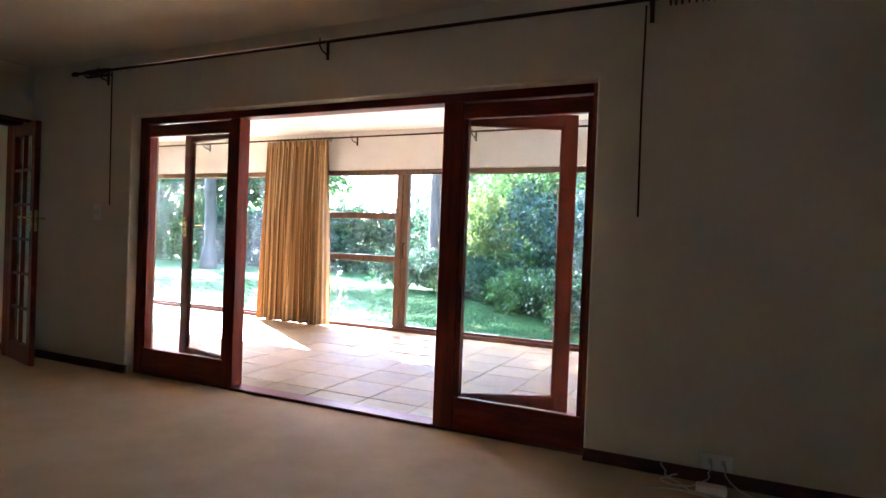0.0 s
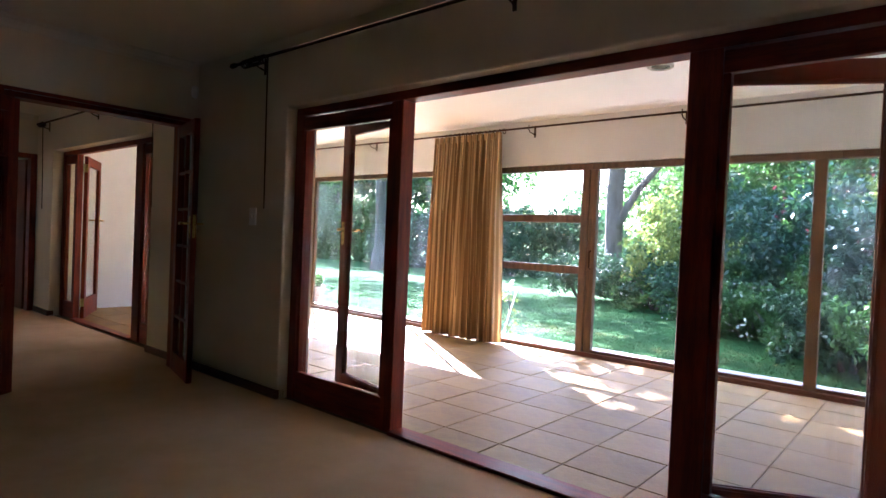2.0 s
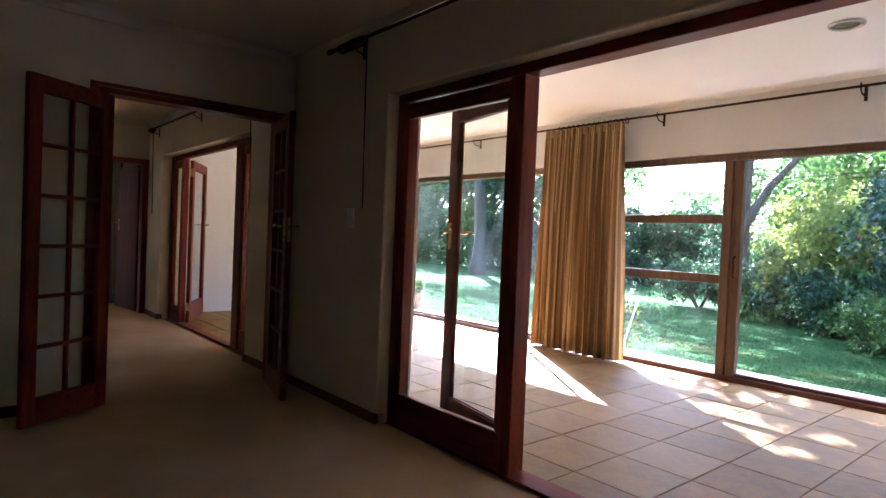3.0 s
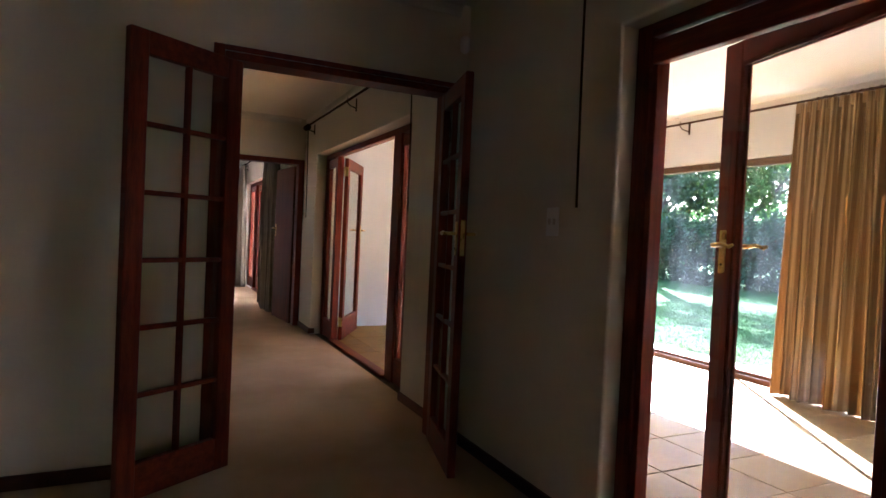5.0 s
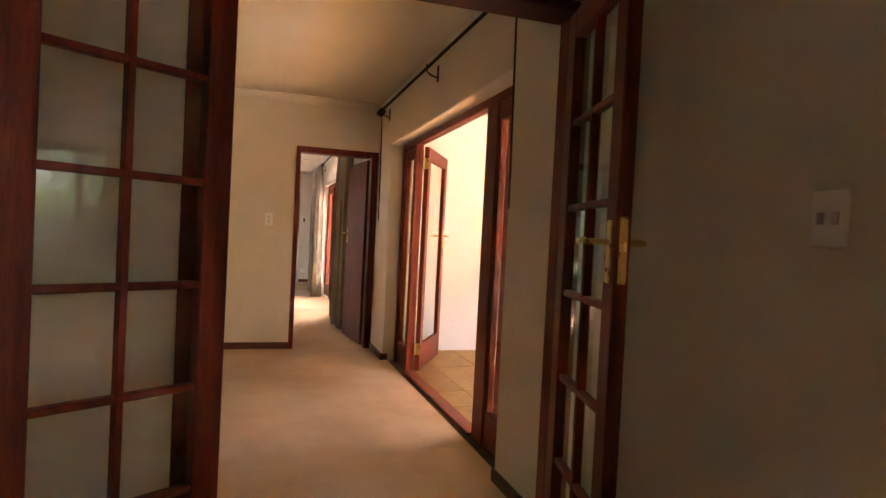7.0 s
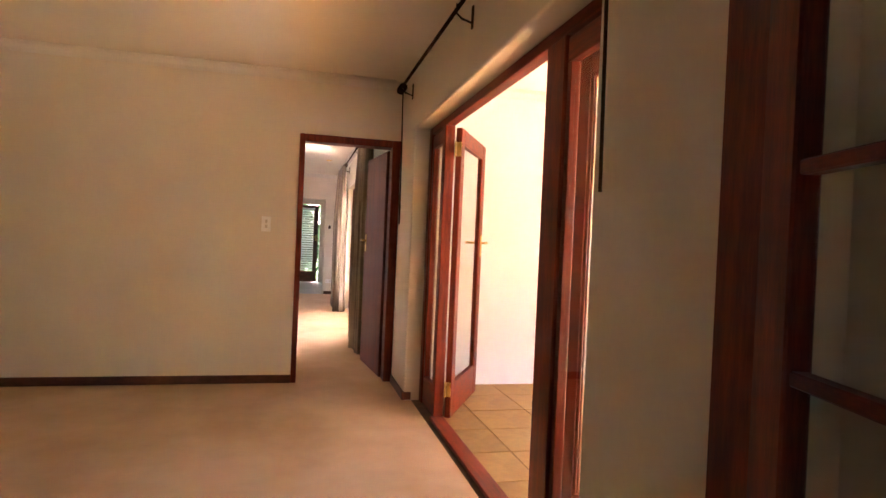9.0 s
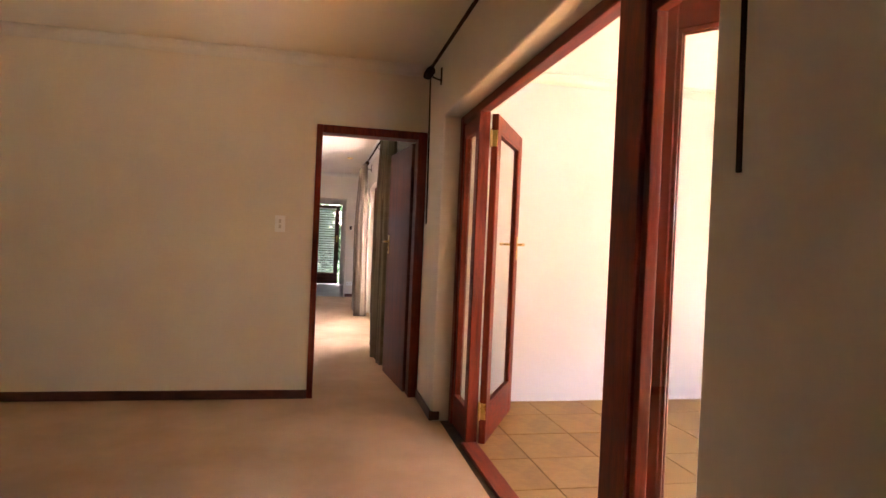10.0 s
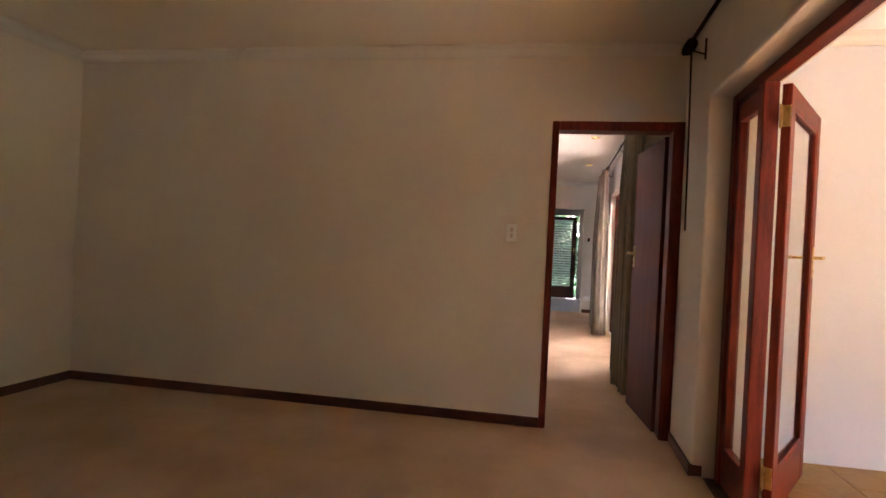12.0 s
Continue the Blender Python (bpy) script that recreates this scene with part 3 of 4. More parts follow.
def curtain(name, x0, x1, y, ztop, zbot, folds, material, label, group="", flare=0.0, along="x", seed=1, hang=0.0):
    """A gathered curtain: a pleated sheet that falls from its heading to the floor."""
    rng = random.Random(seed)
    nu, nv = folds * 14, 26
    phase = [rng.uniform(-1.2, 1.2) for _ in range(folds + 2)]
    amp = [rng.uniform(0.55, 1.45) for _ in range(folds + 2)]
    gather = [rng.uniform(-0.3, 0.3) for _ in range(folds + 2)]
    bm = bmesh.new()
    uvl = bm.loops.layers.uv.new("UVMap")
    grid = []
    for j in range(nv + 1):
        v = j / nv
        row = []
        for i in range(nu + 1):
            u = i / nu
            k = u * folds
            f = k % 1
            a = amp[int(k)] * (1 - f) + amp[int(k) + 1] * f
            p = phase[int(k)] * (1 - f) + phase[int(k) + 1] * f
            g = gather[int(k)] * (1 - f) + gather[int(k) + 1] * f
            wave = math.sin(2 * math.pi * k + p * v)
            depth = (0.032 + 0.042 * min(1, v * 2.5)) * a * wave + 0.018 * math.sin(1.9 * k + 2.2 * v + seed) * v
            spread = 1 + flare * v
            mid = (x0 + x1) / 2 + hang * v
            q = mid + (u - 0.5) * (x1 - x0) * spread + (g * 0.05 + 0.016 * math.sin(4 * math.pi * k + p)) * min(1, v * 2)
            z = ztop + (zbot - ztop) * v + 0.010 * math.sin(k * 2.3) * v
            row.append((bm.verts.new((q, y + depth, z)), u, v))
        grid.append(row)
    for j in range(nv):
        for i in range(nu):
            q = [grid[j][i], grid[j][i + 1], grid[j + 1][i + 1], grid[j + 1][i]]
            f = bm.faces.new([c[0] for c in q])
            for loop, c in zip(f.loops, q):
                loop[uvl].uv = (c[1], c[2])
    th = thing(name, label, "curtain", group)
    d = part("drape", bm, material, th, "", True)
    md = d.modifiers.new("thickness", "SOLIDIFY")
    md.thickness = 0.004
    for i in range(folds):
        q = x0 + (i + 0.5) * (x1 - x0) / folds
        lo, hi = (q - 0.02, y - 0.03), (q + 0.02, y - 0.018)
        part("pleat", boxed(lo[0], hi[0], lo[1], hi[1], ztop - 0.08, ztop + 0.004, 0.004), material, th)
    return th


def curtain_rod(name, xa, xb, y, z, ywall, brackets, label, rings=(), cords=(), carrier=(), group=""):
    r = thing(name, label, "curtain rod", group)
    part("rod", tube(bmesh.new(), [(xa, y, z), (xb, y, z)], 0.011, 10), M_IRON, r, "", True)
    for x, s in ((xa, -1), (xb, 1)):
        bm = lathe(bmesh.new(), [(0.004, 0.0), (0.016, 0.004), (0.02, 0.018), (0.014, 0.034), (0.02, 0.045), (0.017, 0.06), (0.003, 0.068)], 12)
        bm.transform(Matrix.Translation((x, y, z)) @ Matrix.Rotation(s * math.pi / 2, 4, "Y"))
        part("finial", bm, M_IRON, r, "turned dark finial", True)
    for x in brackets:
        b = part("bracket", boxed(x - 0.012, x + 0.012, ywall - 0.008, ywall, z - 0.09, z + 0.03, 0.002), M_IRON, r)
        part("arm", tube(bmesh.new(), [(x, ywall - 0.005, z - 0.06), (x, y + 0.03, z - 0.045), (x, y, z - 0.02), (x, y, z + 0.03)], 0.006, 6), M_IRON, b)
    for x in rings:
        part("ring", tube(bmesh.new(), [(x + 0.004 * math.sin(x * 40), y + 0.028 * math.cos(q), z - 0.014 + 0.028 * math.sin(q)) for q in (2 * math.pi * k / 14 for k in range(14))], 0.0052, 6, True), M_IRON, r, "", True)
    for x, zb in cords:
        part("draw_wand", tube(bmesh.new(), [(x, y, z - 0.03), (x - 0.006, y + 0.01, (z + zb) / 2), (x - 0.002, y + 0.015, zb)], 0.0052, 8), M_IRON, r, "thin dark draw wand")
    for x in carrier:
        part("ring_stack", tube(bmesh.new(), [(x - 0.02, y, z - 0.004), (x - 0.01, y, z - 0.004), (x + 0.01, y, z - 0.004), (x + 0.02, y, z - 0.004)], [0.02, 0.034, 0.034, 0.02], 10), M_IRON, r)
    return r


def stack(x0, x1, n):
    return [x0 + (x1 - x0) * (i + 0.5) / n for i in range(n)]


curtain_rod("curtain_rod", -5.06, -0.06, 3.845, 2.46, YA, (-2.58, -4.80, -0.50), "dark wooden curtain rod above the patio doors", stack(-4.95, -4.66, 10) + stack(-0.42, -0.18, 8), ((-4.63, 1.37), (-0.52, 1.34)), (), "curtain rods")
curtain_rod("curtain_rod", -9.80, -6.32, 3.85, 2.44, YA, (-8.06, -9.70, -6.46), "dark wooden curtain rod in the second room", stack(-9.77, -9.64, 6) + stack(-6.45, -6.36, 5), ((-9.66, 1.36), (-6.49, 1.38)), (), "curtain rods")
curtain_rod("curtain_rod", -9.93, -0.2, 7.17, 2.50, YS - 0.02, (-2.85, -1.2, -4.55, -7.2, -8.9), "long dark curtain rod in the sunroom", stack(-5.80, -4.85, 14) + stack(-9.90, -9.30, 8), (), (), "curtain rods")
curtain("curtain", -5.90, -4.87, 7.10, 2.462, 0.012, 12, M_GOLD, "gold striped pleated curtain drawn into a bundle", "sunroom curtains", 0.08, seed=3)
curtain("curtain", -9.97, -9.30, 7.12, 2.475, 0.015, 8, M_GREY, "grey olive curtain drawn into the corner", "sunroom curtains", 0.0, seed=5)

# ---- room three and the hall beyond ----
curtain_rod("curtain_rod", -16.1, -11.15, 3.83, 2.45, YA, (-13.3, -15.5, -11.4), "dark curtain rod in the third room", stack(-15.6, -14.95, 8) + stack(-12.30, -11.28, 12), (), (), "curtain rods")
curtain("curtain", -15.95, -14.92, 3.80, 2.42, 0.02, 9, M_GREY, "grey olive curtain beside the far patio door", "grey curtains", 0.12, seed=8)
curtain("curtain", -12.35, -11.24, 3.80, 2.42, 0.02, 12, M_GREY, "grey olive curtain behind the open door", "grey curtains", 0.05, seed=9)
patio_door_frame("door_frame_room_three", -15.6, -12.55, (-14.9, -14.8), (-13.3, -13.2), 2.10, "red mahogany patio door frame in the third room", "patio door frames")
glazed_leaf("patio_door_room_three", 0.74, LEAFH, pose(-14.80, 4.09, 0), "mahogany glazed patio door, closed", "door", "patio doors of room three")
glazed_leaf("patio_door_room_three", 0.74, LEAFH, pose(-13.30, 4.09, 0, 0, 0, 180), "mahogany glazed patio door, closed", "door", "patio doors of room three")
wall_sheet("wall_end_room_three", "x", -18.25, 0.15, 0.4, YA, 0, CEIL, [(2.75, 3.67, 2.06)], M_WALL, "white plastered wall with an open archway", 0.006, -1)
solid("hall_floor", boxed(-22.2, -18.25, 0.4, YA, -0.2, -0.002), M_SLATE, "grey tiled hall floor", "floor", "structure")
wall_sheet("wall_hall_end", "x", -21.60, 0.15, 0.4, YA, 0, CEIL, [(2.72, 3.70, 2.12)], M_WALL, "white plastered hall wall with a garden door", 0.006, -1)
solid("wall_hall_south", boxed(-22.2, -18.25, 0.28, 0.4, 0, CEIL), M_WALL, "white plastered hall wall", "wall", "structure")
glazed_leaf("garden_door", 0.86, 2.09, pose(-21.64, 2.78, 0, 0, 0, 90), "dark glazed garden door with a venetian blind", "door", "", 1, 1, 0.10, 0.10, 0.28, wood=M_SKIRT, rail=M_SKIRT)
bl = thing("venetian_blind", "white venetian blind hanging over the garden door", "blind")
for i in range(26):
    part("slat", boxed(-0.025, 0.025, 2.90, 3.53, -0.0012, 0.0012), M_BLIND, bl).matrix_world = pose(-21.575, 0, 0.345 + i * 0.0635, 0, 64, 0)
part("headrail", boxed(-21.598, -21.552, 2.88, 3.55, 1.985, 2.02, 0.003), M_BLIND, bl)


def plate(name, m, w, h, rockers, label, cat="light switch", d=0.009):
    p = thing(name, label, cat, "", "", m)
    part("plate", boxed(-w / 2, w / 2, -d, 0, -h / 2, h / 2, 0.003), M_PLASTIC, p)
    for x, z in rockers:
        part("rocker", boxed(x - 0.009, x + 0.009, -d - 0.004, -d + 0.001, z - 0.014, z + 0.014, 0.002), M_CABLE, p, "pale grey rocker")
    return p


plate("light_switch", pose(-4.895, YA, 1.315), 0.09, 0.13, [(-0.018, 0), (0.018, 0)], "white double rocker light switch on the dark wall")
plate("light_switch", pose(XB, 2.842, 1.32, 0, 0, 90), 0.075, 0.125, [(0, 0.02), (0, -0.02)], "white double rocker light switch by the doorway")
plate("wall_socket", pose(SX0, 5.68, 0.135, 0, 0, 90), 0.12, 0.11, [(-0.03, 0.03), (0.03, 0.03)], "white double wall socket above the tiles", "socket")
plate("wall_socket", pose(-0.10, YA, 0.115), 0.15, 0.085, [(-0.03, 0), (0.03, 0)], "white wall socket above the skirting", "socket")
plate("wall_socket", pose(-18.25, 3.79, 0.28, 0, 0, 90), 0.12, 0.085, [(-0.03, 0), (0.03, 0)], "white wall socket on the far wall", "socket")
kp = plate("alarm_keypad", pose(-18.25, 3.775, 1.46, 0, 0, 90), 0.06, 0.10, [], "small dark alarm keypad on the wall", "keypad", 0.02)
part("screen", boxed(-0.024, 0.024, -0.023, -0.019, -0.04, 0.04, 0.002), M_IRON, kp)
pir = thing("motion_sensor", "small white motion sensor high in the corner", "sensor", "", "", pose(XFD + 0.02, 3.90, 2.36, 0, 0, 45))
part("housing", lathe(bmesh.new(), [(0.012, -0.05), (0.026, -0.035), (0.03, 0.0), (0.028, 0.04), (0.012, 0.05)], 14), M_PLASTIC, pir, "", True)


def downlight(x, y, lit, label, big=1.0):
    d = thing("downlight", label, "downlight", "downlights", "", pose(x, y, CEIL))
    bm = bmesh.new()
    prof = [(0.042, -0.001), (0.055, -0.001), (0.056, -0.006), (0.05, -0.010), (0.041, -0.006)]
    rings = [[bm.verts.new((big * r * math.cos(2 * math.pi * k / 24), big * r * math.sin(2 * math.pi * k / 24), big * z)) for k in range(24)] for r, z in prof]
    for a, b in zip(rings, rings[1:] + rings[:1]):
        for k in range(24):
            bm.faces.new((a[k], a[(k + 1) % 24], b[(k + 1) % 24], b[k]))
    part("ring", bm, M_BRASS if lit else M_STEEL, d, "", True)
    part("bulb", lathe(bmesh.new(), [(0.002, -0.0045 * big), (0.03 * big, -0.004 * big), (0.041 * big, -0.002 * big), (0.041 * big, -0.001)], 20), M_BULB if lit else M_GREYBULB, d)


downlight(-2.61, 5.96, False, "round recessed downlight, unlit, in the sunroom ceiling", 1.75)
downlight(-7.6, 5.96, False, "round recessed downlight, unlit, in the sunroom ceiling", 1.75)
downlight(-13.45, 3.55, True, "round brass downlight, faintly lit, in the ceiling")
downlight(-15.75, 3.59, True, "round brass downlight, faintly lit, in the ceiling")


# unseen door, added only to brighten room three through its south wall
def daylight_door(x0, x1, y):
    d = thing("added_daylight_door", "narrow glazed door, unseen, added to let daylight in", "door", "garden doors behind", "structure")
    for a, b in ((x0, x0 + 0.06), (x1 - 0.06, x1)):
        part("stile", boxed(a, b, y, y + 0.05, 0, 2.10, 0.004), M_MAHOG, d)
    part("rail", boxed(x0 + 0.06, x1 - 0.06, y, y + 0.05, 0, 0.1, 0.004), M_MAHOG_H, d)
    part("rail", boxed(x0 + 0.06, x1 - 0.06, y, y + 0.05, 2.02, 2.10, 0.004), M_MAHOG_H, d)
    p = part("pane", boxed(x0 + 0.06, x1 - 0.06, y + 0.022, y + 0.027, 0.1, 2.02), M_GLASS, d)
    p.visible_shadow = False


daylight_door(-16.0, -15.4, 0.42)
# invented paving outside the added door
solid("south_terrace_west", boxed(-18.24, XB - TB - 0.001, -3.39, 0.399, -0.1, 0.004), M_PAVE, "unseen pale paving added outside the daylight door", "paving", "structure")

# cables and adaptor on the carpet
for k, pts in enumerate(([(-0.13, 3.925, 0.11), (-0.13, 3.88, 0.05), (-0.2, 3.84, 0.008), (-0.3, 3.80, 0.006), (-0.36, 3.86, 0.006), (-0.28, 3.9, 0.03)],
                         [(-0.07, 3.925, 0.11), (-0.04, 3.87, 0.04), (0.06, 3.82, 0.008), (0.2, 3.85, 0.006), (0.42, 3.80, 0.006), (0.8, 3.86, 0.006)],
                         [(-0.42, 3.70, 0.006), (-0.25, 3.76, 0.006), (-0.1, 3.72, 0.006), (0.1, 3.76, 0.006), (0.5, 3.68, 0.006)],
                         [(-0.36, 3.93, 0.07), (-0.34, 3.90, 0.02), (-0.22, 3.78, 0.006), (0.0, 3.74, 0.006)])):
    bm = bmesh.new()
    fine_pts = []
    for a, b in zip(pts, pts[1:]):
        for q in range(4):
            fine_pts.append(Vector(a).lerp(Vector(b), q / 4) + Vector((0.008 * math.sin(q * 1.6 + k), 0.008 * math.cos(q * 1.6 + k), 0)))
    tube(bm, fine_pts + [pts[-1]], 0.0045, 6)
    solid("cable", bm, M_CABLE, "thin pale cable trailing over the carpet", "cable", "", "loose cables", True)
solid("power_adaptor", boxed(-0.19, -0.05, 3.77, 3.84, 0.0, 0.04, 0.010, 2), M_PLASTIC, "white power adaptor lying on the carpet", "adaptor")

# ---- outdoors ----
# unseen overhang, added to block western sun from the hall and shrubs
solid("west_shade_board", boxed(-24.6, -22.201, 0.2, 8.2, 2.5, 2.62), M_FASCIA, "unseen pale board added to shade the garden door", "eave", "structure")
solid("patio_roof", boxed(-22.2, SX0 - 0.201, YA + TA + 0.001, 7.2, CEIL, CEIL + 0.12), M_CEIL_SUN, "white boarded roof over the covered patio", "roof", "structure")
solid("patio_floor", boxed(-22.2, SX0 - 0.201, YA + 0.061, YS + 0.099, -0.2, -0.03), M_PAVE, "pale paved covered patio", "paving", "structure")
solid("ground", boxed(-400, 400, YS + 0.10, 500, -0.6, -0.14), M_GRASS, "green mown lawn", "lawn", "structure")
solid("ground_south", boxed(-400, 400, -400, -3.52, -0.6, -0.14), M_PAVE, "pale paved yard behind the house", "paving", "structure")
solid("ground_east", boxed(SX1 + 0.151, 400, YA + TA + 0.001, YS + 0.10, -0.6, -0.14), M_PAVE, "pale paved yard beside the house", "paving", "structure")
solid("ground_west", boxed(-400, -22.2, -3.52, YS + 0.10, -0.6, -0.14), M_GRASS, "green mown lawn", "lawn", "structure")


def leaf_cloud(name, blobs, size, material, parent, seed, label="", flat=0.5, kind="stuff"):
    """Many small folded leaves round a set of blobs: (x, y, z, rx, ry, rz, count)."""
    rng = np.random.default_rng(seed)
    vs = []
    for x, y, z, rx, ry, rz, n in blobs:
        twigs = max(6, n // 42)
        d = rng.normal(size=(twigs, 3))
        d /= np.linalg.norm(d, axis=1)[:, None]
        lump = 1 + 0.22 * np.sin(d[:, 0] * 5 + x) * np.sin(d[:, 1] * 6 + y) + 0.18 * np.sin(d[:, 2] * 7 + x * 2) + 0.12 * np.sin(d[:, 0] * 13 + d[:, 2] * 11 + y)
        rad = (1 - flat * rng.random(twigs) ** 1.8) * lump * rng.uniform(0.8, 1.12, twigs)
        pick = rng.integers(0, twigs, n)
        c = (d * rad[:, None])[pick] + rng.normal(scale=0.12, size=(n, 3)) * rng.uniform(0.5, 1.3, twigs)[pick][:, None]
        c = c * np.array([rx, ry, rz]) + np.array([x, y, z])
        c = c[c[:, 2] > -0.12]
        n = len(c)
        a = rng.normal(size=(n, 3)) + np.array([0, 0, -0.2])
        a /= np.linalg.norm(a, axis=1)[:, None]
        b = np.cross(a, rng.normal(size=(n, 3)))
        b /= np.linalg.norm(b, axis=1)[:, None]
        nrm = np.cross(a, b)
        s = (size * rng.uniform(0.6, 1.35, n))[:, None]
        vs.append(np.stack([c, c + a * s * 0.5 + b * s * 0.28 + nrm * s * 0.07, c + a * s, c + a * s * 0.5 - b * s * 0.28 + nrm * s * 0.07], axis=1))
    v = np.concatenate(vs).reshape(-1, 3)
    m = len(v) // 4
    me = bpy.data.meshes.new(name)
    me.vertices.add(len(v))
    me.vertices.foreach_set("co", v.astype(np.float32).ravel())
    me.loops.add(len(v))
    me.loops.foreach_set("vertex_index", np.arange(len(v), dtype=np.int32))
    me.polygons.add(m)
    me.polygons.foreach_set("loop_start", np.arange(0, len(v), 4, dtype=np.int32))
    me.update(calc_edges=True)
    me.validate()
    me.materials.append(material)
    ob = new(name, me)
    if parent is not None:
        ob.parent = parent
    return tagged(ob, label, "", "", kind)


def shrub(x, y, h, r, material, count, label, seed, size=0.10, extra=None, group="garden shrubs", lobes=9):
    """A shrub: a few stems and a lobed mass of leaves."""
    rng = random.Random(seed)
    t = thing("shrub", label, "shrub", group, "", pose(x, y, -0.14))
    stems = bmesh.new()
    for k in range(4):
        q = rng.uniform(0, 6.28)
        tube(stems, [(0.05 * math.cos(q), 0.05 * math.sin(q), 0), (0.3 * r * math.cos(q), 0.3 * r * math.sin(q), h * 0.35), (0.6 * r * math.cos(q), 0.6 * r * math.sin(q), h * 0.7)], [0.035, 0.025, 0.01], 6)
    part("stems", stems, M_BARK, t)
    blobs = []
    for k in range(lobes):
        q, e = rng.uniform(0, 6.28), rng.uniform(0.25, 0.78)
        rr = rng.uniform(0.42, 0.62) * r
        blobs.append((0.55 * r * math.cos(q), 0.55 * r * math.sin(q), e * h, rr, rr, min(rr, h * 0.34), count // lobes))
    leaf_cloud("foliage", blobs, size, material, t, seed)
    if extra:
        leaf_cloud("flowers", [(bx, by, bz, bw * 1.03, bd * 1.03, bh * 1.03, 12) for bx, by, bz, bw, bd, bh, n in blobs], 0.065, extra, t, seed + 50, "small bright flowers", 0.05)
    return t


G, DK, YL, PU = M_LEAF, M_LEAF_D, M_LEAF_Y, M_LEAF_P
bed = [  # x, y, height, radius, leaf, count, seed
    (-1.1, 8.95, 0.9, 0.7, G, 4200, 81), (-1.7, 9.7, 1.0, 0.75, DK, 4800, 82), (-2.5, 10.6, 0.9, 0.8, G, 4800, 83), (-3.3, 11.6, 0.9, 0.8, G, 4800, 84), (-4.4, 12.9, 1.0, 0.9, DK, 5000, 85), (-0.4, 9.6, 2.0, 1.0, DK, 6500, 86), (-1.3, 10.7, 2.1, 1.1, PU, 7000, 87), (-5.6, 14.0, 1.0, 0.9, G, 4500, 88),
    (2.2, 9.6, 2.2, 1.3, DK, 5000, 11), (0.6, 10.2, 1.9, 1.2, G, 5500, 12), (-0.7, 10.9, 2.2, 1.3, DK, 6500, 13), (-1.9, 11.6, 1.5, 1.0, G, 6000, 14),
    (-2.9, 12.9, 2.5, 1.5, PU, 9000, 15), (-4.0, 13.3, 1.3, 1.1, G, 6500, 16), (-5.0, 14.9, 2.6, 1.6, YL, 8000, 17), (-6.2, 14.6, 1.3, 1.2, DK, 7000, 18), (-7.9, 15.0, 1.1, 1.0, DK, 6000, 27),
    (-7.1, 17.2, 1.5, 1.3, G, 5500, 19), (-8.8, 18.8, 2.0, 1.5, DK, 5000, 20), (-3.5, 15.4, 3.0, 1.6, G, 7000, 21), (-1.0, 13.3, 3.2, 1.8, YL, 7000, 22),
    (1.2, 12.4, 3.2, 1.8, G, 6000, 23), (-6.6, 18.9, 2.8, 1.7, YL, 6000, 24), (-2.2, 10.9, 0.7, 0.7, G, 3000, 25), (-3.6, 12.2, 0.7, 0.7, G, 3000, 26),
]
names = {G: "leafy green garden shrub at the lawn edge", DK: "dark glossy green shrub in the shade", YL: "yellow-green shrub catching the sun", PU: "dark blue-green shrub with small red flowers"}
for x, y, h, r, mt, n, sd_ in bed:
    shrub(x, y, h, r, mt, int(n * 1.4), names[mt], sd_, 0.095 if r > 1 else 0.072, M_FLOWER_R if mt == PU else (M_FLOWER_W if sd_ in (14, 16, 26, 81, 83, 84, 88) else None))


def hedge(x0, x1, y, h, seed, material, label):
    t = thing("hedge", label, "hedge", "garden hedges", "", pose((x0 + x1) / 2, y, -0.14))
    rng = random.Random(seed)
    n = int((x1 - x0) / 0.9)
    blobs = [((i + 0.5) * (x1 - x0) / n - (x1 - x0) / 2, rng.uniform(-0.3, 0.3), h * k, 0.8, 0.7, h * 0.3, 1700) for i in range(n) for k in (0.25, 0.6, 0.82)]
    leaf_cloud("foliage", blobs, 0.13, material, t, seed)
    stems = bmesh.new()
    for i in range(n):
        tube(stems, [((i + 0.5) * (x1 - x0) / n - (x1 - x0) / 2, 0, 0), ((i + 0.5) * (x1 - x0) / n - (x1 - x0) / 2 + 0.1, 0, h * 0.7)], [0.04, 0.015], 6)
    part("stems", stems, M_BARK, t)


hedge(-20.5, -9.5, 20.5, 2.3, 31, DK, "dense dark green hedge at the back of the lawn")
shrub(-24.0, 3.3, 2.3, 1.4, DK, 6000, names[DK], 71)
shrub(-24.6, 1.7, 2.3, 1.6, DK, 6000, names[DK], 72)
shrub(-25.0, 5.0, 2.3, 1.6, DK, 6000, names[DK], 73)
# the next two tall shrubs are added as sun blockers for the garden door
shrub(-27.8, 6.4, 4.4, 2.4, DK, 11000, names[DK], 74, 0.16)
shrub(-28.2, 2.6, 4.4, 2.4, DK, 11000, names[DK], 75, 0.16)
hedge(-34.0, -20.5, 20.8, 2.7, 32, G, "green hedge at the back of the lawn")


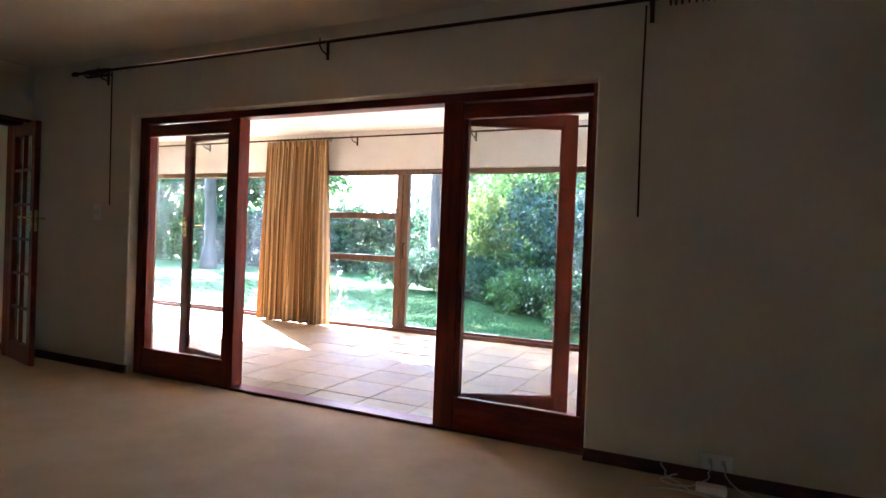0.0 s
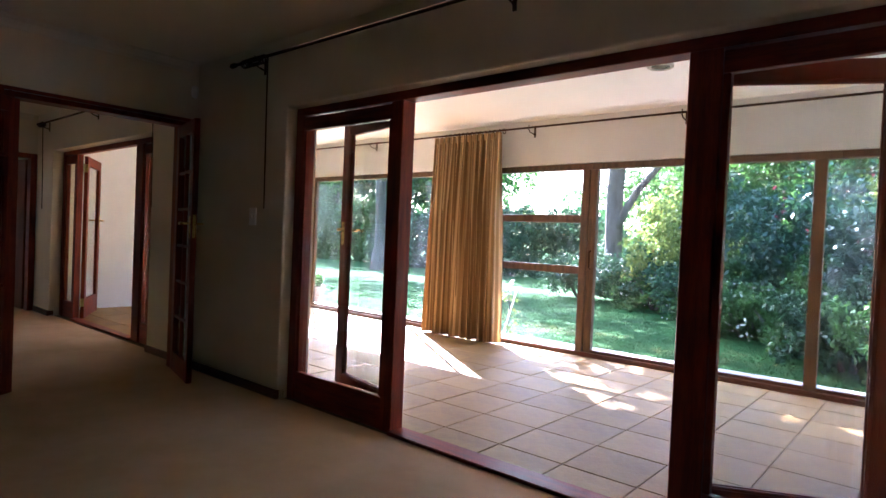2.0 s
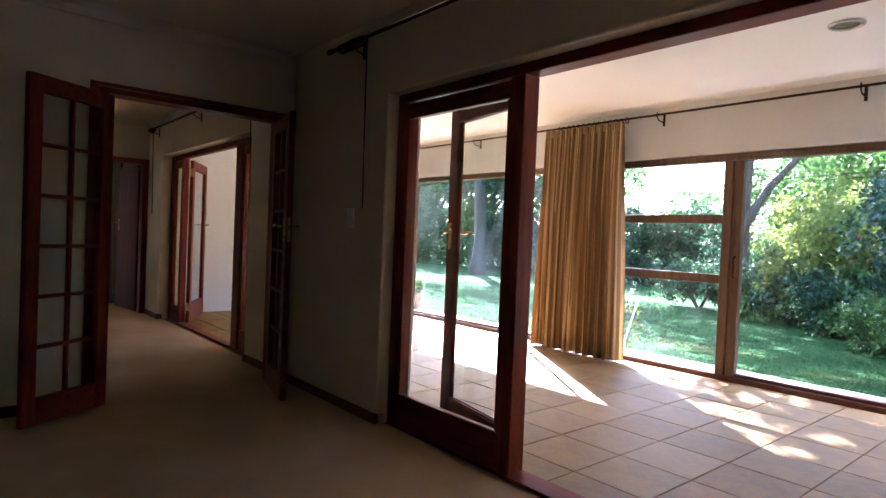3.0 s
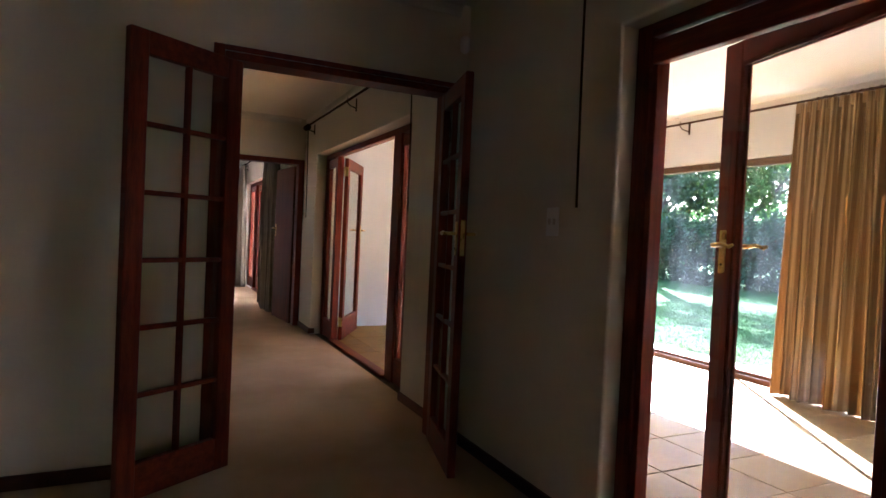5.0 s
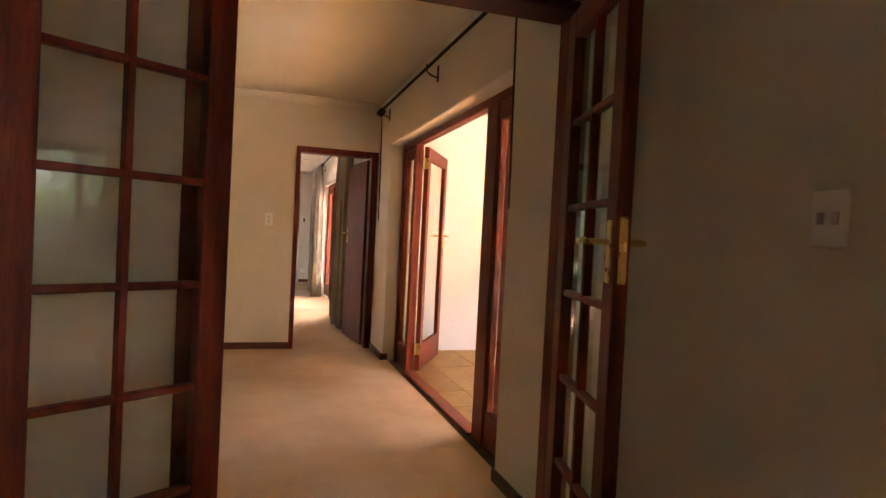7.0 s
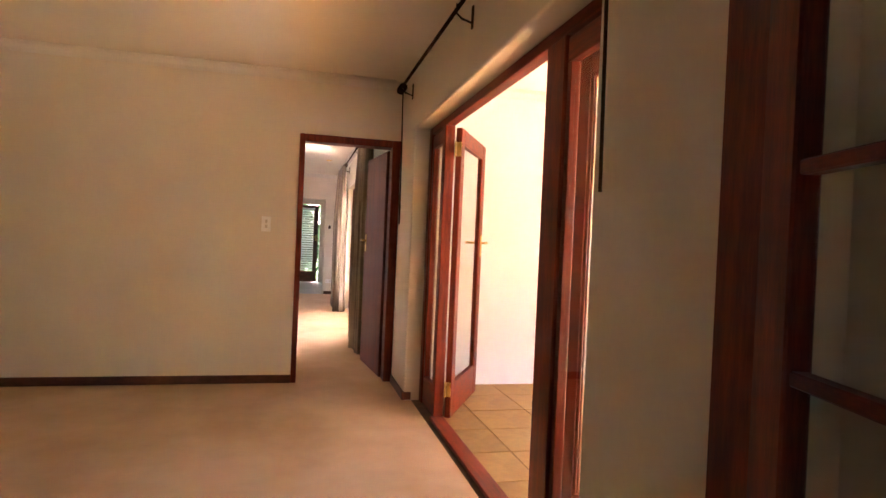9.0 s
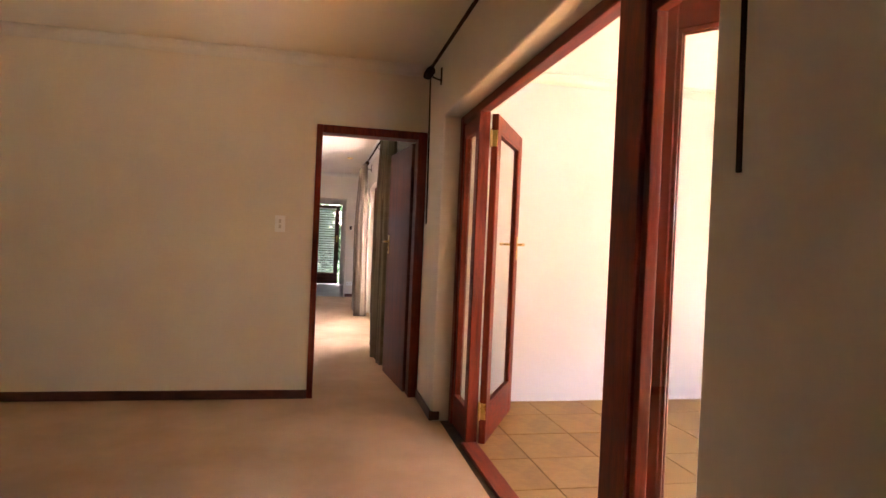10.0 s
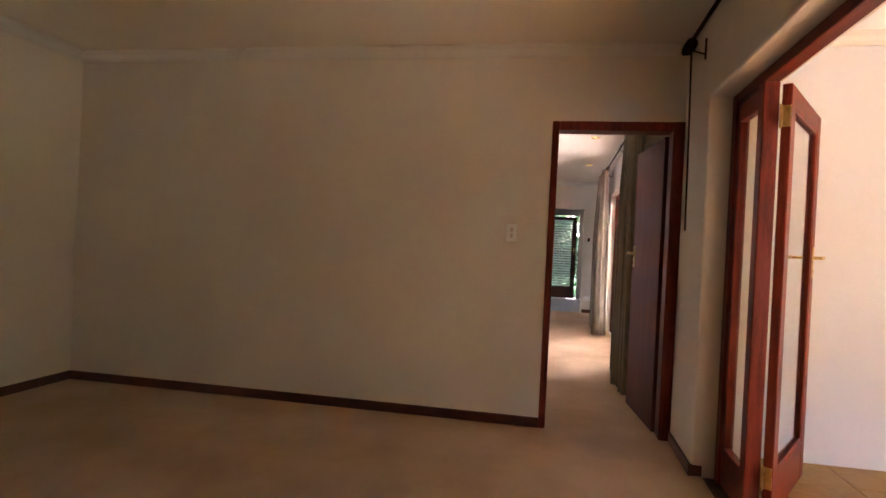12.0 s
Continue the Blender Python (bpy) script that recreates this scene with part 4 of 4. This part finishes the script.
def tree(x, y, height, trunk_r, crown, material, label, seed, fork=2.2, limbs=7, size=0.16, low_limb=()):
    """A tapered trunk that forks into limbs, with a crown of many leaves. crown: blobs relative to the foot."""
    rng = random.Random(seed)
    t = thing("tree", label, "tree", "garden trees", "", pose(x, y, -0.14))
    bm = bmesh.new()
    pts, rad = [], []
    for k in range(9):
        f = k / 8
        pts.append((0.10 * math.sin(f * 4 + seed) * f, 0.08 * math.sin(f * 5), f * fork * 1.05))
        rad.append(trunk_r * (1.35 - 0.55 * min(1, f * 3) + 0.06 * math.sin(k * 2.2)) if f < 0.34 else trunk_r * (0.92 - 0.12 * f))
    tube(bm, pts, rad, 16)
    part("trunk", bm, M_BARK, t, "", True)
    if low_limb:
        radii = [trunk_r * q for q in (0.5, 0.42, 0.36, 0.3, 0.2, 0.1)]
        part("limb", tube(bmesh.new(), low_limb, radii[:len(low_limb)], 10), M_BARK, t, "", True)
    top = Vector(pts[-1])
    for k in range(limbs):
        bx, by, bz, *_ = crown[k % len(crown)]
        end = Vector((bx, by, bz)) + Vector((rng.uniform(-0.4, 0.4), rng.uniform(-0.4, 0.4), 0))
        a = top - Vector((0, 0, 0.25 * rng.random()))
        mid1 = a.lerp(end, 0.35) + Vector((rng.uniform(-0.2, 0.2), rng.uniform(-0.2, 0.2), 0.15))
        mid2 = a.lerp(end, 0.7) + Vector((rng.uniform(-0.3, 0.3), rng.uniform(-0.3, 0.3), 0.1))
        bm = tube(bmesh.new(), [a, a.lerp(mid1, 0.5), mid1, mid2, end], [trunk_r * 0.55, trunk_r * 0.42, trunk_r * 0.34, trunk_r * 0.2, trunk_r * 0.06], 9)
        part("limb", bm, M_BARK, t, "", True)
    leaf_cloud("crown", crown, size, material, t, seed)


# high crown blobs are added out of view to shade lawn and sunroom floor
tree(-7.5, 16.0, 7, 0.25, [(-2.2, -0.6, 6.3, 2.2, 1.9, 1.0, 1300), (-4.6, 0.4, 6.1, 2.2, 1.9, 1.0, 1300), (-6.4, 1.2, 6.6, 2.0, 1.8, 0.9, 1100), (-0.6, -1.6, 5.6, 1.8, 1.5, 0.8, 900), (-1.4, -4.2, 5.9, 1.3, 1.3, 0.6, 1500), (-0.4, -4.4, 6.1, 1.8, 1.5, 0.8, 1500), (1.2, -4.2, 6.2, 1.7, 1.4, 0.7, 1300), (0.5, -0.8, 4.6, 2.0, 1.6, 0.9, 2600), (2.4, 0.4, 4.9, 1.8, 1.5, 0.8, 2200), (-1.8, -0.6, 5.4, 2.0, 1.6, 0.9, 2200), (0.4, 0.8, 6.4, 2.4, 2.0, 1.0, 2600), (-3.8, -2.2, 6.6, 2.0, 1.8, 0.8, 2400), (-2.4, -0.6, 7.4, 2.4, 2.0, 0.9, 2400), (1.8, 0.2, 3.9, 0.7, 0.7, 0.4, 300), (-2.6, -3.6, 6.8, 1.7, 1.5, 0.7, 1000)], M_LEAF, "tall garden tree with a grey forked trunk and added shade crown", 41, 3.6, 15, low_limb=((0.02, 0, 1.75), (0.28, 0, 2.25), (0.55, 0.05, 2.75), (1.1, 0.1, 3.4), (1.7, 0.2, 4.0), (2.4, 0.4, 4.8)))
tree(-2.0, 18.5, 8, 0.22, [(0, 0, 4.2, 2.2, 1.8, 1.6, 4200), (1.8, 0.3, 5.2, 2.0, 1.8, 1.4, 3200), (-1.6, 0.5, 5.4, 1.8, 1.6, 1.4, 3000)], M_LEAF, "leafy green tree behind the shrubs", 42, 2.4)
tree(2.6, 15.0, 8, 0.2, [(0, 0, 4.4, 2.2, 1.8, 1.7, 4200), (-1.8, 0.3, 4.8, 1.8, 1.6, 1.4, 3000), (1.6, 0.5, 5.4, 1.8, 1.6, 1.4, 2500)], M_LEAF, "leafy green tree behind the shrubs", 43, 2.4)
# this crown stands above the view, placed to cast shade on the lawn
tree(-17.6, 17.2, 8, 0.24, [(0.5, 0, 5.6, 2.6, 2.2, 0.9, 2800), (3.2, -0.4, 6.0, 2.4, 2.0, 0.9, 2600), (5.6, -0.6, 6.4, 2.0, 1.8, 0.8, 2000), (-2.4, 0.5, 6.2, 2.4, 2.0, 0.9, 2200), (2.0, 1.6, 7.2, 2.6, 2.0, 0.9, 2200)], M_LEAF, "tall tree with a slim grey trunk, unseen crown added for shade", 55, 3.4)
for tx, ty, tm, sd_ in ((-4.6, 20.5, M_LEAF, 57), (0.4, 18.0, M_LEAF_D, 58), (-0.6, 22.5, M_LEAF, 59), (-8.3, 24.5, M_LEAF, 61), (-5.9, 23.6, M_LEAF, 62), (5.0, 12.5, M_LEAF, 60)):
    tree(tx, ty, 8, 0.2, [(0, 0, 3.0, 1.9, 1.4, 1.5, 4600), (1.7, 0.3, 3.9, 1.8, 1.4, 1.4, 3400), (-1.6, 0.5, 3.7, 1.8, 1.4, 1.4, 3400), (0.2, 0.2, 5.2, 2.0, 1.6, 1.4, 2600)], tm, "leafy tree behind the garden shrubs", sd_, 1.9, 6, 0.16)
for tx, ty, tm, sd_ in ((-18.6, 23.2, M_LEAF, 44), (-22.5, 22.6, M_LEAF_D, 45), (-26.6, 22.4, M_LEAF, 46), (-31.0, 22.8, M_LEAF_D, 56)):
    tree(tx, ty, 8, 0.24, [(0, 0, 3.6, 2.2, 1.4, 1.5, 4200), (1.8, 0.3, 4.6, 2.0, 1.5, 1.5, 3200), (-1.8, 0.5, 4.4, 2.0, 1.5, 1.5, 3200), (0.2, 0.2, 6.0, 2.2, 1.6, 1.4, 2600)], tm, "green tree behind the hedge", sd_, 2.2, 6, 0.18)
far_wood = thing("far_trees", "pale distant trees beyond the garden", "trees", "", "stuff", pose(-14, 60, -0.14))
leaf_cloud("foliage", [(-40 + 4.6 * k, 3 * math.sin(k * 1.9), 3.2 + 1.4 * math.sin(k * 2.7), 3.6, 2.5, 3.4 + 1.0 * math.sin(k * 1.3), 1500) for k in range(20)], 0.45, M_LEAF, far_wood, 47)

wire = thing("garden_wire", "two thin dark wires strung from the tree trunk", "wire", "", "", pose(-7.28, 15.7, 2.62))
for drop in (0.0, 0.09):
    part("strand", tube(bmesh.new(), [(0, 0, 0.13 - drop), (2.8, -1.58, 0.04 - drop), (5.6, -3.16, -0.05 - drop), (8.4, -4.75, -0.15 - drop), (11.2, -6.3, -0.27 - drop)], 0.007, 6), M_IRON, wire)

pt = thing("potted_plant", "grey clay pot with a small flowering plant on the paving", "potted plant", "", "", pose(-9.7, 8.15, -0.075))
part("pot", lathe(bmesh.new(), [(0.13, 0.0), (0.15, 0.02), (0.21, 0.26), (0.235, 0.27), (0.235, 0.31), (0.205, 0.31), (0.19, 0.25)], 24), M_POT, pt, "", True)
leaf_cloud("foliage", [(0, 0, 0.42, 0.2, 0.2, 0.16, 260)], 0.07, M_LEAF, pt, 48)
leaf_cloud("flowers", [(0, 0, 0.47, 0.2, 0.2, 0.16, 30)], 0.05, M_FLOWER_W, pt, 49)
st = thing("staked_plant", "slender flowering plant tied to a pale stake", "plant", "", "", pose(-5.42, 8.2, -0.075))
part("stake", tube(bmesh.new(), [(-0.06, 0, 0), (0.12, 0.02, 0.62)], 0.012, 7), M_PLASTIC, st, "pale wooden stake")
part("stem", tube(bmesh.new(), [(0, 0, 0), (0.02, 0.03, 0.3), (-0.02, 0.02, 0.6)], 0.008, 6), M_BARK, st)
leaf_cloud("foliage", [(0, 0, 0.5, 0.2, 0.2, 0.22, 60), (0.05, 0, 0.25, 0.13, 0.13, 0.2, 40)], 0.06, M_LEAF_Y, st, 51)
leaf_cloud("flowers", [(0, 0, 0.52, 0.18, 0.18, 0.25, 22)], 0.045, M_FLOWER_W, st, 52)

# grass blades near the house
rngb = np.random.default_rng(60)
nb = 60000
gx, gy = rngb.uniform(-15, 1.5, nb), 8.42 + 6.5 * rngb.random(nb) ** 1.4
gh, ga = rngb.uniform(0.012, 0.032, nb), rngb.uniform(0, 6.28, nb)
lean = rngb.uniform(-0.03, 0.03, (nb, 2))
base = np.stack([gx, gy, np.full(nb, -0.142)], 1)
side_v = np.stack([np.cos(ga), np.sin(ga), np.zeros(nb)], 1) * 0.005
tip = base + np.stack([lean[:, 0], lean[:, 1], gh], 1)
gv = np.stack([base - side_v, base + side_v, tip], 1).reshape(-1, 3)
gm = bpy.data.meshes.new("grass_blades")
gm.vertices.add(len(gv))
gm.vertices.foreach_set("co", gv.astype(np.float32).ravel())
gm.loops.add(len(gv))
gm.loops.foreach_set("vertex_index", np.arange(len(gv), dtype=np.int32))
gm.polygons.add(nb)
gm.polygons.foreach_set("loop_start", np.arange(0, len(gv), 3, dtype=np.int32))
gm.update(calc_edges=True)
gm.materials.append(leaf_mat("grass_blade", (0.017, 0.066, 0.015), (0.048, 0.135, 0.032), 0.3, 0.85))
tagged(new("grass", gm), "short mown grass blades of the lawn", "grass", "", "stuff")

# paving slabs along the sunroom
pav = thing("patio_paving", "pale concrete paving slabs along the sunroom", "paving", "", "structure")
slab_me = finish(boxed(-0.222, 0.222, -0.222, 0.222, -0.06, 0.0, 0.006), "slab", M_PAVE)
solid("paving_bed", boxed(-16.0, 1.8, YS + 0.101, 8.40, -0.2, -0.095), M_GROUT, "dark joints under the paving", "paving", "structure")
for i in range(39):
    for j in range(2):
        ob = new("slab", slab_me)
        ob.parent = pav
        ob.location = (-15.7 + i * 0.452, YS + 0.335 + j * 0.452, -0.075 + 0.003 * math.sin(i * 3.1 + j * 1.7))

# sunroom tiles, each on its own
PITCH, JOINT = 0.425, 0.006
tile_cache = {}
floor_ob = bpy.data.objects["sunroom_floor"]
xs = [SX0] + [-2.86 + PITCH * k for k in range(-17, 11) if SX0 + 0.02 < -2.86 + PITCH * k < SX1 - 0.02] + [SX1]
ys = [4.13] + [4.81 + PITCH * k for k in range(-1, 6)] + [YS - 0.012]
rt = random.Random(7)
for xa, xb in zip(xs, xs[1:]):
    for ya, yb in zip(ys, ys[1:]):
        key = (round(xb - xa, 3), round(yb - ya, 3))
        if key not in tile_cache:
            w, d = (key[0] - JOINT) / 2, (key[1] - JOINT) / 2
            tile_cache[key] = finish(boxed(-w, w, -d, d, -0.012, 0.0, 0.0025, 1), "tile", M_TILE)
        ob = new("tile", tile_cache[key])
        ob.parent = floor_ob
        ob.location = ((xa + xb) / 2, (ya + yb) / 2, 0.0 + rt.uniform(-0.0012, 0.0012))
        ob.rotation_euler = (rt.uniform(-0.002, 0.002), rt.uniform(-0.002, 0.002), 0)
